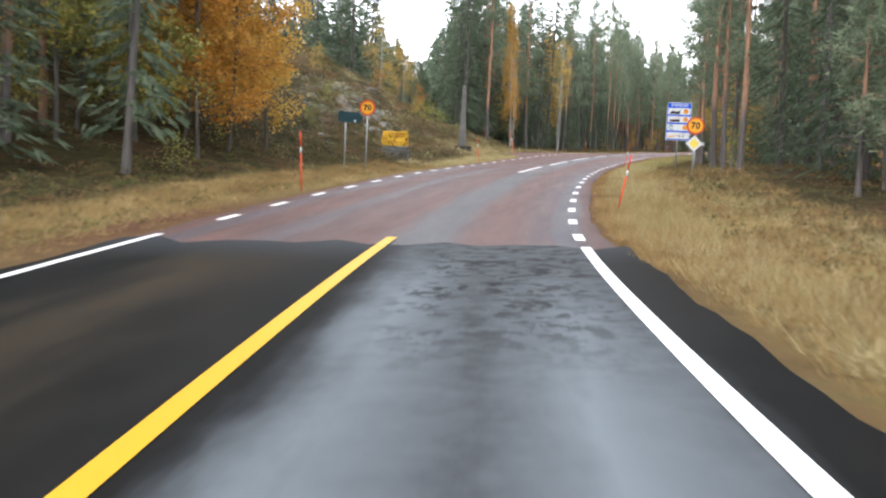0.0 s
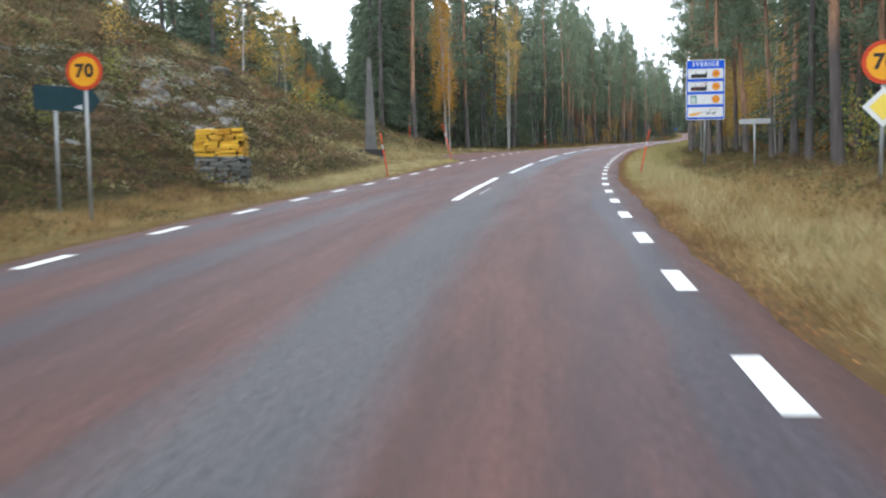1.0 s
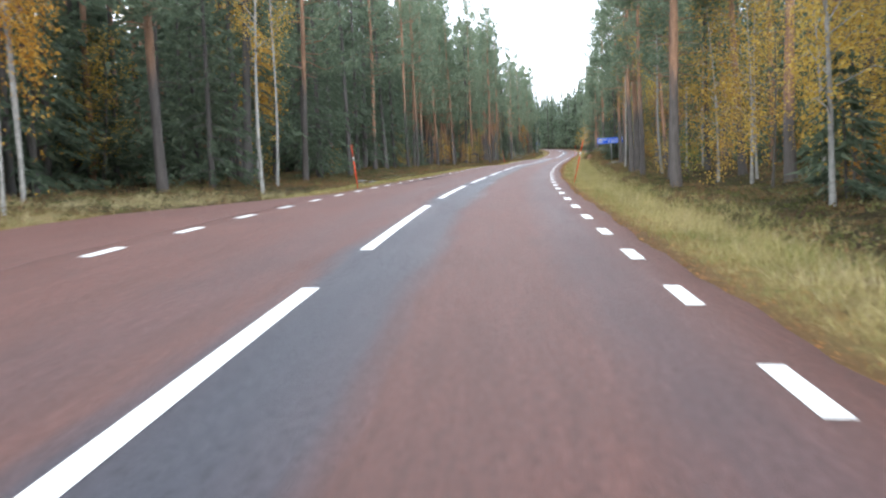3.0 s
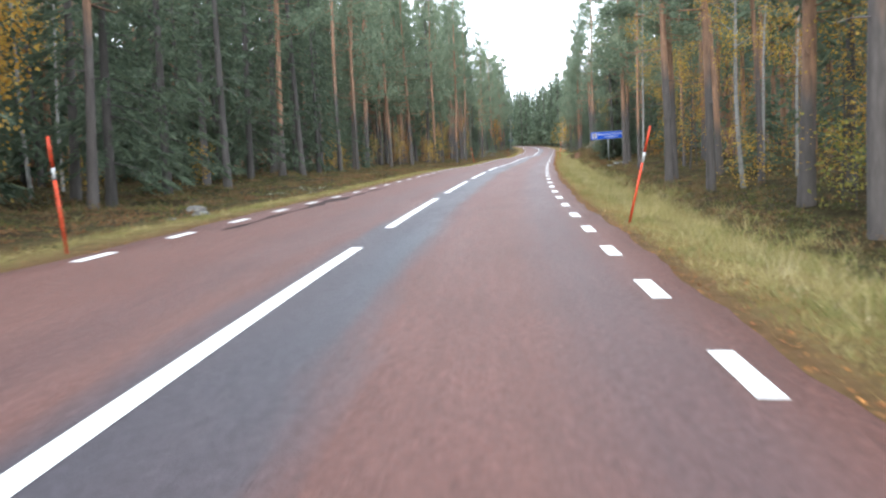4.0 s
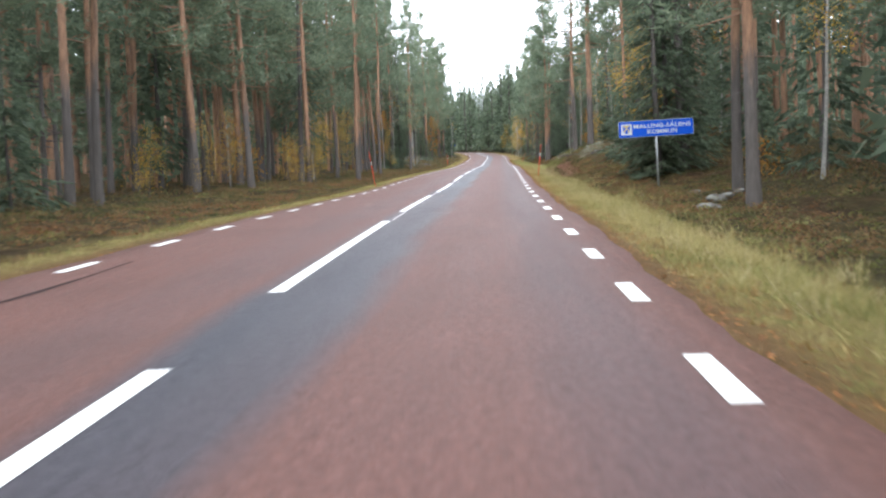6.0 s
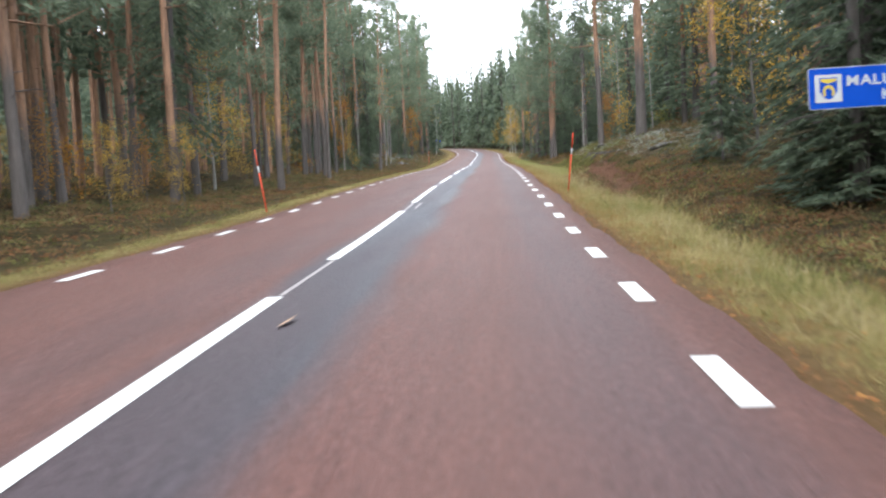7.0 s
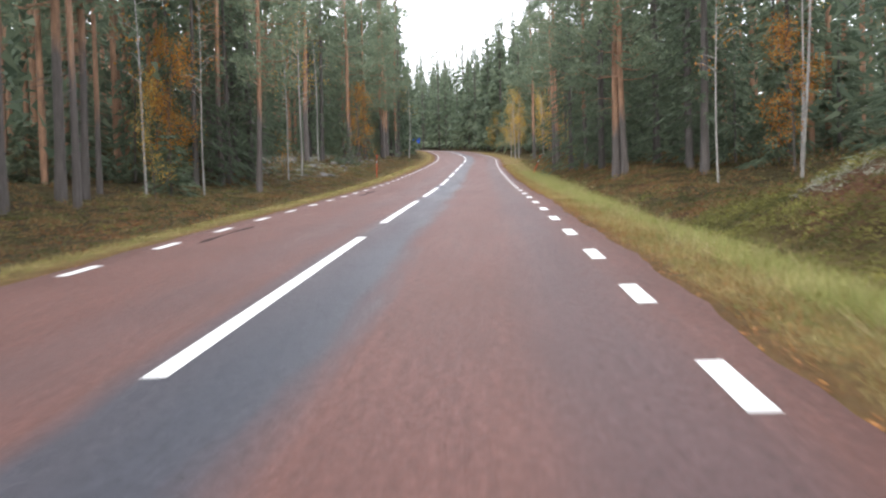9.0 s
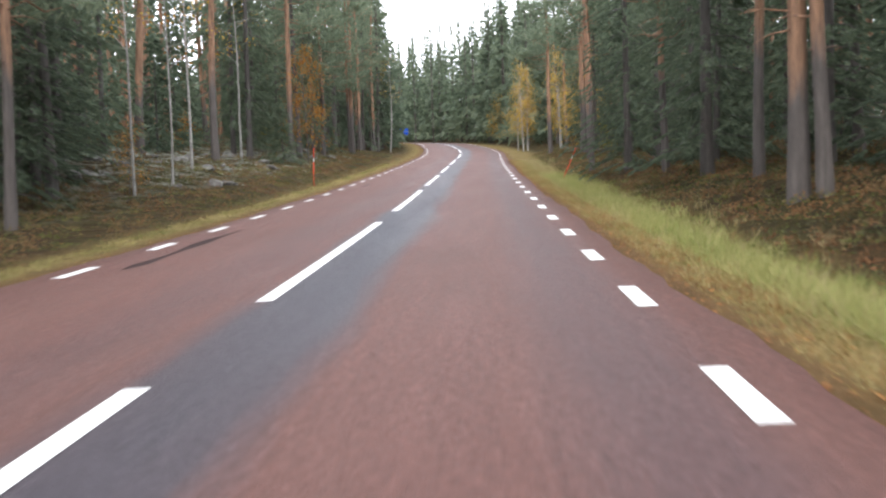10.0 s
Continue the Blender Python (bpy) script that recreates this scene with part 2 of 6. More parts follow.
def ground_material():
    """Forest floor, verge and bare soil, by the attributes of the sheet."""
    m, nt, b = material("forest_floor", 0.95)
    b.inputs["Specular IOR Level"].default_value = 0.08
    v = where(nt, "Object")
    big, mid, fine = noise_of(nt, v, 0.35, 4), noise_of(nt, v, 1.7, 6, 0.7), noise_of(nt, v, 14.0, 5, 0.75)

    def attribute(name):
        a = nt.nodes.new("ShaderNodeAttribute")
        a.attribute_name = name
        return a.outputs["Fac"]

    heath = calc(nt, "ADD", calc(nt, "MULTIPLY", mid, 0.5), calc(nt, "MULTIPLY", noise_of(nt, v, 7.0, 6, 0.8), 0.5))
    floor_c = ramp(nt, heath, [(0.36, (0.010, 0.008, 0.004)), (0.46, (0.034, 0.025, 0.011)), (0.52, (0.044, 0.042, 0.015)), (0.58, (0.072, 0.042, 0.018)), (0.70, (0.088, 0.066, 0.030))])
    floor_c = mixc(nt, ramp(nt, big, [(0.48, grey(0)), (0.66, grey(0.55))]), floor_c, ramp(nt, heath, [(0.38, (0.016, 0.008, 0.005)), (0.6, (0.105, 0.050, 0.026))]))
    verge_c = ramp(nt, mid, [(0.3, (0.085, 0.064, 0.026)), (0.5, (0.175, 0.126, 0.050)), (0.7, (0.120, 0.120, 0.040))])
    soil_c = ramp(nt, calc(nt, "ADD", calc(nt, "MULTIPLY", fine, 0.6), calc(nt, "MULTIPLY", mid, 0.4)), [(0.36, (0.040, 0.018, 0.010)), (0.5, (0.112, 0.052, 0.029)), (0.66, (0.180, 0.100, 0.062))])
    lich_c = ramp(nt, fine, [(0.3, (0.10, 0.105, 0.08)), (0.7, (0.29, 0.30, 0.25))])
    col = mixc(nt, attribute("verge"), floor_c, verge_c)
    col = mixc(nt, calc(nt, "MULTIPLY", attribute("soil"), ramp(nt, mid, [(0.3, grey(0.55)), (0.5, grey(1))])), col, soil_c)
    col = mixc(nt, calc(nt, "MULTIPLY", attribute("lichen"), ramp(nt, mid, [(0.48, grey(0)), (0.56, grey(1))])), col, lich_c)
    nt.links.new(col, b.inputs["Base Color"])
    bump(nt, b, calc(nt, "ADD", fine, calc(nt, "MULTIPLY", mid, 2.0)), 1.0, 0.12)
    return m


def rock_material():
    m, nt, b = material("lichen_rock", 0.9)
    v = where(nt, "Object")
    n1, n2 = noise_of(nt, v, 3.0, 6, 0.7), noise_of(nt, v, 12.0, 4)
    col = ramp(nt, n1, [(0.3, (0.035, 0.032, 0.030)), (0.5, (0.085, 0.078, 0.070)), (0.62, (0.165, 0.165, 0.142)), (0.72, (0.055, 0.056, 0.026))])
    nt.links.new(col, b.inputs["Base Color"])
    bump(nt, b, n2, 0.8, 0.04)
    return m


def stone_paint(name, dark, lite):
    m, nt, b = material(name, 0.75)
    oi = nt.nodes.new("ShaderNodeObjectInfo")
    v = where(nt, "Object")
    n1 = noise_of(nt, v, 7.0, 5, 0.7)
    f = calc(nt, "ADD", calc(nt, "MULTIPLY", n1, 0.6), calc(nt, "MULTIPLY", oi.outputs["Random"], 0.4))
    nt.links.new(ramp(nt, f, [(0.3, dark), (0.65, lite)]), b.inputs["Base Color"])
    bump(nt, b, n1, 0.7, 0.03)
    return m


RED_ASPHALT, BLACK_ASPHALT = asphalt_red(), asphalt_black()
WHITE_PAINT, YELLOW_PAINT = paint("white_road_paint", (0.5060, 0.5060, 0.4968)), paint("yellow_road_paint", (0.4140, 0.2300, 0.0055))
OLD_PAINT = paint("worn_road_paint", (0.26, 0.235, 0.23))
TAR = plain("dark_tar", (0.030, 0.019, 0.018), 0.9)
TAR.node_tree.nodes["Principled BSDF"].inputs["Specular IOR Level"].default_value = 0.1
GROUND, ROCK = ground_material(), rock_material()
PINE_BARK = bark("pine_bark", (0.098, 0.085, 0.078), (0.310, 0.172, 0.102), 2.9, 0.8)
SPRUCE_BARK = bark("spruce_bark", (0.095, 0.085, 0.079), (0.090, 0.077, 0.068), 6.0, 6.0)
BIRCH_BARK = bark("birch_bark", (0.30, 0.29, 0.27), (0.38, 0.365, 0.345), 3.0, 4.0, (6, 6, 9))
GREY_BARK = bark("grey_bark", (0.0930, 0.0837, 0.0713), (0.1364, 0.1240, 0.1085), 2.0, 4.0)
PINE_GREEN = leafy("pine_needles", [(0.0, (0.0775, 0.1048, 0.0692)), (0.5, (0.1530, 0.1949, 0.1295)), (1.0, (0.2388, 0.2765, 0.1786))], 0.55)
SPRUCE_GREEN = leafy("spruce_needles", [(0.0, (0.0495, 0.0721, 0.0489)), (0.5, (0.1032, 0.1376, 0.0909)), (1.0, (0.1763, 0.2085, 0.1341))], 0.54)
LEAF_YELLOW = leafy("yellow_leaves", [(0.0, (0.2530, 0.1495, 0.0345)), (0.5, (0.4370, 0.2760, 0.0552)), (1.0, (0.5405, 0.4025, 0.1035))], 0.42)
LEAF_ORANGE = leafy("orange_leaves", [(0.0, (0.1936, 0.0792, 0.0176)), (0.5, (0.3520, 0.1584, 0.0308)), (1.0, (0.4224, 0.2464, 0.0528))], 0.42)
LEAF_AMBER = leafy("amber_leaves", [(0.0, (0.27, 0.105, 0.018)), (0.5, (0.46, 0.22, 0.038)), (1.0, (0.56, 0.36, 0.085))], 0.52)
LEAF_GOLD = leafy("golden_leaves", [(0.0, (0.32, 0.15, 0.026)), (0.5, (0.52, 0.30, 0.058)), (1.0, (0.62, 0.45, 0.12))], 0.55)
LEAF_OLIVE = leafy("green_turning_leaves", [(0.0, (0.1232, 0.1288, 0.0392)), (0.6, (0.2240, 0.2240, 0.0616)), (0.85, (0.3360, 0.2912, 0.0672)), (1.0, (0.4480, 0.2240, 0.0448))], 0.38)
GRASS_STRAW = leafy("straw_grass", [(0.0, (0.1215, 0.0702, 0.0306)), (0.35, (0.2250, 0.1422, 0.0594)), (0.65, (0.2970, 0.2088, 0.0900)), (1.0, (0.4320, 0.3285, 0.1710))], 0.3, 0.7, 0.5, 0.5)
GRASS_TAN = leafy("tan_shoulder_grass", [(0.0, (0.1350, 0.0612, 0.0252)), (0.4, (0.2430, 0.1305, 0.0504)), (0.7, (0.2970, 0.1935, 0.0792)), (1.0, (0.3780, 0.2790, 0.1350))], 0.25, 0.75, 0.4, 0.8)
GRASS_PALE = leafy("pale_dry_grass", [(0.0, (0.1890, 0.1530, 0.0720)), (0.5, (0.3330, 0.2790, 0.1440)), (1.0, (0.4680, 0.4050, 0.2430))], 0.3, 0.7, 0.4, 0.6)
GRASS_GREEN = leafy("green_yellow_grass", [(0.0, (0.1021, 0.1166, 0.0389)), (0.3, (0.1847, 0.1847, 0.0642)), (0.55, (0.2819, 0.2381, 0.0953)), (1.0, (0.4471, 0.3645, 0.1847))], 0.3, 0.7, 0.5, 0.55)
BANK_MOSS = leafy("yellow_green_moss", [(0.0, (0.040, 0.046, 0.016)), (0.4, (0.090, 0.092, 0.030)), (0.7, (0.165, 0.160, 0.048)), (1.0, (0.250, 0.225, 0.065))], 0.2, 0.85, 0.78, 1.1)
MOSS = leafy("moss_and_bilberry", [(0.0, (0.038, 0.044, 0.014)), (0.5, (0.085, 0.090, 0.027)), (1.0, (0.155, 0.155, 0.046))], 0.2, 0.85, 0.7, 0.9)
LICHEN = leafy("pale_lichen", [(0.0, (0.16, 0.17, 0.13)), (0.5, (0.30, 0.31, 0.25)), (1.0, (0.42, 0.43, 0.36))], 0.1, 0.9)
HEATHER = leafy("heather_shrubs", [(0.0, (0.0345, 0.0368, 0.0172)), (0.3, (0.0805, 0.0828, 0.0345)), (0.5, (0.1357, 0.0966, 0.0460)), (0.7, (0.1725, 0.0920, 0.0460)), (0.85, (0.1437, 0.1437, 0.0552)), (1.0, (0.2357, 0.2070, 0.0978))], 0.35, 0.8, 0.84, 0.8)
GRASS_LUSH = leafy("lush_green_grass", [(0.0, (0.1235, 0.1648, 0.0411)), (0.5, (0.2676, 0.2814, 0.0961)), (0.8, (0.3842, 0.3569, 0.1510)), (1.0, (0.5490, 0.4941, 0.2470))], 0.35, 0.7, 0.45, 0.7)
HILL_HEATH = leafy("dark_hill_heather", [(0.0, (0.026, 0.025, 0.014)), (0.3, (0.074, 0.074, 0.033)), (0.5, (0.122, 0.096, 0.052)), (0.66, (0.180, 0.104, 0.062)), (0.8, (0.150, 0.148, 0.058)), (1.0, (0.34, 0.285, 0.165))], 0.3, 0.85, 0.84, 0.6)
RUST = leafy("rust_brown_heather", [(0.0, (0.0690, 0.0345, 0.0172)), (0.5, (0.1610, 0.0805, 0.0379)), (0.8, (0.2300, 0.1207, 0.0552)), (1.0, (0.1840, 0.1495, 0.0690))], 0.25, 0.85, 0.7, 0.9)
LITTER = leafy("fallen_leaves", [(0.0, (0.10, 0.035, 0.012)), (0.5, (0.28, 0.10, 0.025)), (1.0, (0.42, 0.20, 0.05))], 0.1, 0.6)
STEEL = plain("galvanised_steel", (0.27, 0.28, 0.285), 0.5, 0.15)
SIGN_BLUE, SIGN_WHITE = plain("sign_blue", (0.002, 0.060, 0.41), 0.4, 0, 0.08, 4), plain("sign_white", (0.4611, 0.4785, 0.4785), 0.4, 0, 0.06, 4)
SIGN_YELLOW, SIGN_RED = plain("sign_yellow", (0.5220, 0.2436, 0.0130), 0.4, 0, 0.06, 4), plain("sign_red", (0.3654, 0.0391, 0.0130), 0.4, 0, 0.08, 4)
DIAMOND_YELLOW = plain("diamond_yellow", (0.55, 0.42, 0.07), 0.4, 0, 0.06, 4)
SIGN_BLACK, SIGN_GREEN = plain("sign_black", (0.015, 0.015, 0.015), 0.5), plain("sign_green", (0.008, 0.14, 0.09), 0.45)
SIGN_TEAL = plain("sign_dark_teal", (0.014, 0.038, 0.045), 0.5)
SIGN_GREY = plain("sign_back_grey", (0.32, 0.33, 0.33), 0.5, 0.3)
POLE_ORANGE, POLE_BAND = plain("pole_orange", (0.4680, 0.0540, 0.0198), 0.45, 0, 0.1), plain("pole_band", (0.4500, 0.4680, 0.4680), 0.35)
GRANITE = stone_paint("grey_stone", (0.040, 0.042, 0.038), (0.128, 0.132, 0.122))
GOLD_STONE = stone_paint("yellow_painted_stone", (0.3306, 0.1610, 0.0070), (0.5220, 0.3132, 0.0174))
CONCRETE = plain("weathered_concrete", (0.085, 0.084, 0.078), 0.9, 0, 0.3, 3.0)
DARK_STONE = plain("dark_plinth_stone", (0.025, 0.024, 0.023), 0.85, 0, 0.35, 5.0)
CLOD = plain("soil_clods", (0.080, 0.042, 0.027), 0.95, 0, 0.4)
CRUMBS = plain("reddish_soil_crumbs", (0.150, 0.085, 0.058), 0.95, 0, 0.4)
DEAD_LEAF = plain("dead_leaf", (0.42, 0.27, 0.17), 0.7)

# ---- the road's line: heading, rise and cross-fall every 10 m from -60 m ----
HEADING = [-2.10, 0.00, 2.10, 3.94, 8.10, 10.06, 11.43, 13.25, 14.55, 15.57, 16.07, 17.02, 18.07, 18.82, 19.69, 20.09, 20.36, 20.47, 21.05, 20.81, 20.97, 21.15, 20.82, 20.80, 20.61, 20.79, 20.42, 20.70, 20.64, 21.01, 21.59, 19.92, 16.89, 15.25, 14.90, 11.70, 8.50, 5.30, 2.10, -1.10, -4.30, -7.50, -10.70, -13.90, -17.10, -20.30, -23.50]
SLOPE = [4.19, 3.84, 3.68, 4.27, 6.13, 6.25, 5.09, 5.69, 6.03, 5.94, 5.46, 5.19, 4.88, 5.00, 5.45, 5.43, 5.22, 4.57, 4.60, 5.87, 5.64, 5.16, 5.04, 4.59, 4.24, 4.85, 5.52, 5.87, 6.05, 6.46, 7.16, 7.72, 7.86, 7.67, 7.36, 6.97, 6.44, 6.25, 6.06, 5.86, 5.67, 5.47, 5.28, 5.08, 4.89, 4.69, 4.50]
BANK = [8.26, 6.31, 4.28, 2.06, 0.13, -0.42, -0.62, -1.02, -1.98, -2.76, -2.68, -2.01, -1.61, -1.36, -0.69, -0.53, -0.80, -0.39, 0.10, 0.60, 0.91, 0.86, 0.81, 0.86, 0.75, 0.42, 0.46, 0.49, 0.46, 0.33, -0.03, -0.68, -1.47, -2.04, -2.21, -2.12, -1.92, -1.92, -1.92, -1.92, -1.92, -1.92, -1.92, -1.92, -1.92, -1.92, -1.92]

STEPS = np.arange(-60.0, 400.5, 1.0)
knots = np.arange(-60.0, 401.0, 10.0)


def soften(a):
    a = np.interp(STEPS, knots, a)
    for _ in range(8):
        a = np.concatenate([a[:1], np.convolve(a, (0.25, 0.5, 0.25), "valid"), a[-1:]])
    return a


TH, GR, BK = np.radians(soften(HEADING)), soften(np.array(SLOPE) / 100), np.radians(soften(BANK))
TAN = np.stack([np.sin(TH) * np.cos(GR), np.cos(TH) * np.cos(GR), np.sin(GR)], 1)
LINE = np.concatenate([np.zeros((1, 3)), np.cumsum((TAN[1:] + TAN[:-1]) / 2, 0)])
LINE -= LINE[10]

# height of the ground over the road's plane, by distance along and across
ALONG = [-60, -20, 0, 20, 50, 95, 122, 136, 143, 152, 164, 172, 188, 205, 243, 258]
RIGHT_W = [3.35, 4.3, 5.5, 7.2, 12, 30, 90]
RIGHT_1 = [-.1, -.05, -.02, -.08, -.12, -.15, -.12, -.12, -.12, -.12, -.1, -.15, -.12, -.12, -.1, -.1]
RIGHT_2 = [-.1, 0, .05, -.15, -.35, -.5, -.45, -.1, .2, .0, -.25, -.5, -.35, -.2, -.05, -.1]
RIGHT_3 = [0, .15, .2, -.05, -.3, -.5, -.4, .8, 1.2, .9, .85, -.1, .35, .34, .25, .1]
RIGHT_4 = [.4, .5, .5, .2, 0, -.2, -.1, 1.4, 1.9, 2.0, 1.9, .8, .7, .7, .7, .5]
RIGHT_5 = [1, 1, 1, .6, .3, .2, .5, 1.5, 2.0, 2.0, 2.0, 1.7, 1.5, 1.5, 1.8, 1.5]
LEFT_W = [3.2, 4.5, 6, 8.5, 13, 22, 45, 90]
LEFT_1 = [-.1, -.1, -.1, -.05, 0, -.05, -.1, -.1, -.1, -.1, -.1, -.1, -.08, -.05, .1, -.08]
LEFT_2 = [-.2, -.2, -.15, .2, 0, 0, -.1, -.1, -.1, -.1, -.15, -.15, -.05, .2, .45, -.08]
LEFT_3 = [0, -.1, .3, 1.2, .1, .25, .1, 0, 0, 0, 0, 0, 0, .6, .9, -.05]
LEFT_4 = [.2, .2, 2.4, 4.4, .3, .4, .3, .2, .2, .2, .3, .3, .5, 1.6, 1.6, .2]
LEFT_5 = [.5, 1, 6.2, 8.8, 1.2, .8, .6, .5, .5, .5, .8, .8, 1.5, 3, 3, .8]
LEFT_6 = [1, 2, 10, 12, 4, 1.5, 1, 1, 1, 1, 1.5, 1.5, 2.5, 4, 4, 2]
LEFT_7 = [3, 4, 12, 14, 5, 3, 3, 3, 3, 3, 3, 3, 4, 5, 5, 4]
FLAT = [-.03] * 16
RIGHT_H = [FLAT, RIGHT_1, RIGHT_2, RIGHT_3, RIGHT_4, RIGHT_5, [3] * 16]
LEFT_H = [FLAT, LEFT_1, LEFT_2, LEFT_3, LEFT_4, LEFT_5, LEFT_6, LEFT_7]


def side_height(s, a, ws, hs):
    cols = np.stack([np.interp(s, ALONG, r) for r in hs])
    j = np.clip(np.searchsorted(ws, a) - 1, 0, len(ws) - 2)
    u = np.clip((a - np.array(ws)[j]) / np.diff(ws)[j], 0, 1)
    i = np.arange(len(s))
    return cols[j, i] * (1 - u) + cols[j + 1, i] * u


def hills(s, w):
    """Small unevenness of the forest floor, in metres."""
    amp = np.clip((np.abs(w) - 4.6) / 4.0, 0, 1)
    n = (np.sin(s * 0.9 + 1.7 * np.sin(w * 0.6)) * np.sin(w * 1.1 + 0.8 * np.sin(s * 0.37)) * 0.09
         + np.sin(s * 2.3 + w * 0.7) * np.sin(w * 2.6 - s * 0.45) * 0.05
         + np.sin(s * 0.21 + 2.0) * np.sin(w * 0.23 + s * 0.05) * 0.15)
    return n * amp


def layby_reach(s):
    """How far the lay-by reaches out beyond the road's edge at s."""
    return np.interp(s, (23.0, 25.3, 30.0, 34.0, 44.0, 48.0, 52.0), (0.0, 0.7, 2.35, 3.55, 3.4, 1.65, 0.0))


def rise(s, w):
    s, w = np.atleast_1d(np.asarray(s, float)), np.atleast_1d(np.asarray(w, float))
    s, w = np.broadcast_arrays(s, w)
    s, w = s.ravel(), w.ravel()
    r, l = side_height(s, w, RIGHT_W, RIGHT_H), side_height(s, -w, LEFT_W, LEFT_H)
    h = np.where(w > 3.35, r, np.where(w < -3.2, l, -0.03)) + hills(s, w)
    h = h - 0.46 * np.exp(-(((s - 23.3) / 2.4) ** 2 + ((w + 7.2) / 1.5) ** 2))  # dip round the obelisk, sunk to fit the camera's view
    wide = 3.6 + layby_reach(s)
    u = np.clip((-w - wide) / 1.2, 0, 1)  # flat beside the lay-by
    return np.where((s > 23.0) & (s < 52) & (w < -3), -0.03 * (1 - u) + h * u, h)


def place(s, w, h):
    """World place of a point at s metres along, w to the right of the centre line and h over the road's plane."""
    s, w, h = np.broadcast_arrays(np.asarray(s, float), np.asarray(w, float), np.asarray(h, float))
    x, y, z = (np.interp(s, STEPS, LINE[:, k]) for k in range(3))
    th, bk = np.interp(s, STEPS, TH), np.interp(s, STEPS, BK)
    return np.stack([x + w * np.cos(th), y - w * np.sin(th), z + np.clip(w, -3.6, 3.6) * np.tan(bk) + h], -1)


def on_ground(s, w, sink=0.0):
    return Vector(place(s, w, rise(s, w)[0] - sink).ravel())


def facing(s):
    """Turn about z by which a thing's own y runs along the road at s."""
    return -float(np.interp(s, STEPS, TH))


# ---- mesh helpers ----
def mesh_np(name, v, f, mat=None, smooth=False):
    """A mesh from arrays of places and of triangles or quads."""
    v, f = np.asarray(v, np.float32).reshape(-1, 3), np.asarray(f, np.int32)
    me = bpy.data.meshes.new(name)
    n, k = f.shape
    me.vertices.add(len(v))
    me.vertices.foreach_set("co", v.ravel())
    me.loops.add(n * k)
    me.loops.foreach_set("vertex_index", f.ravel())
    me.polygons.add(n)
    me.polygons.foreach_set("loop_start", np.arange(0, n * k, k, dtype=np.int32))
    me.polygons.foreach_set("use_smooth", np.full(n, smooth, dtype=bool))
    me.update(calc_edges=True)
    if mat:
        me.materials.append(mat)
    return me


class Geo:
    """Gathers triangles."""

    def __init__(self):
        self.v, self.f, self.n = [], [], 0

    def add(self, v, f):
        v, f = np.asarray(v, float).reshape(-1, 3), np.asarray(f, int)
        if f.shape[1] == 4:
            f = np.concatenate([f[:, (0, 1, 2)], f[:, (0, 2, 3)]])
        self.v.append(v)
        self.f.append(f + self.n)
        self.n += len(v)

    def tube(self, pts, radii, sides=6):
        pts, radii = np.asarray(pts, float), np.asarray(radii, float)
        d = np.gradient(pts, axis=0)
        d /= np.linalg.norm(d, axis=1)[:, None] + 1e-9
        ref = np.where(np.abs(d[:, 2:3]) > 0.8, np.array([[1.0, 0, 0]]), np.array([[0, 0, 1.0]]))
        a = np.cross(d, ref)
        a /= np.linalg.norm(a, axis=1)[:, None] + 1e-9
        b = np.cross(d, a)
        t = np.linspace(0, 2 * np.pi, sides, endpoint=False)
        ring = a[:, None] * np.cos(t)[None, :, None] + b[:, None] * np.sin(t)[None, :, None]
        v = (pts[:, None] + ring * radii[:, None, None]).reshape(-1, 3)
        i = np.arange(len(pts) - 1)[:, None] * sides
        j = np.arange(sides)[None]
        k = (j + 1) % sides
        q = np.stack([i + j, i + k, i + sides + k, i + sides + j], -1).reshape(-1, 4)
        self.add(v, q)

    def mesh(self, name, mat, smooth=False):
        return mesh_np(name, np.concatenate(self.v), np.concatenate(self.f), mat, smooth)


def bm_mesh(name, bm, mat, smooth=False):
    me = bpy.data.meshes.new(name)
    bm.to_mesh(me)
    bm.free()
    me.materials.append(mat)
    if smooth:
        me.polygons.foreach_set("use_smooth", np.full(len(me.polygons), True, dtype=bool))
    return me


def part(name, me, parent, label="", m=None):
    ob = new(name, me)
    ob.parent = parent
    if m is not None:
        ob.matrix_basis = m
    if label:
        ob["label"] = label
    return ob


def thing(name, m, label, category, group="", kind=""):
    ob = new(name)
    ob.empty_display_size = 0.2
    ob.matrix_basis = m
    return tagged(ob, label, category, group, kind)


def slab(x0, x1, y0, y1, z0, z1, bevel=0.0, seg=2):
    bm = bmesh.new()
    bmesh.ops.create_cube(bm, size=1.0, matrix=Matrix.Translation(((x0 + x1) / 2, (y0 + y1) / 2, (z0 + z1) / 2)) @ Matrix.Diagonal((x1 - x0, y1 - y0, z1 - z0, 1)))
    if bevel:
        bmesh.ops.bevel(bm, geom=bm.edges[:], offset=bevel, segments=seg, profile=0.5, affect="EDGES")
    return bm


def rod(r0, r1, z0, z1, sides=14, x=0.0, y=0.0):
    bm = bmesh.new()
    bmesh.ops.create_cone(bm, cap_ends=True, segments=sides, radius1=r0, radius2=r1, depth=z1 - z0, matrix=Matrix.Translation((x, y, (z0 + z1) / 2)))
    return bm


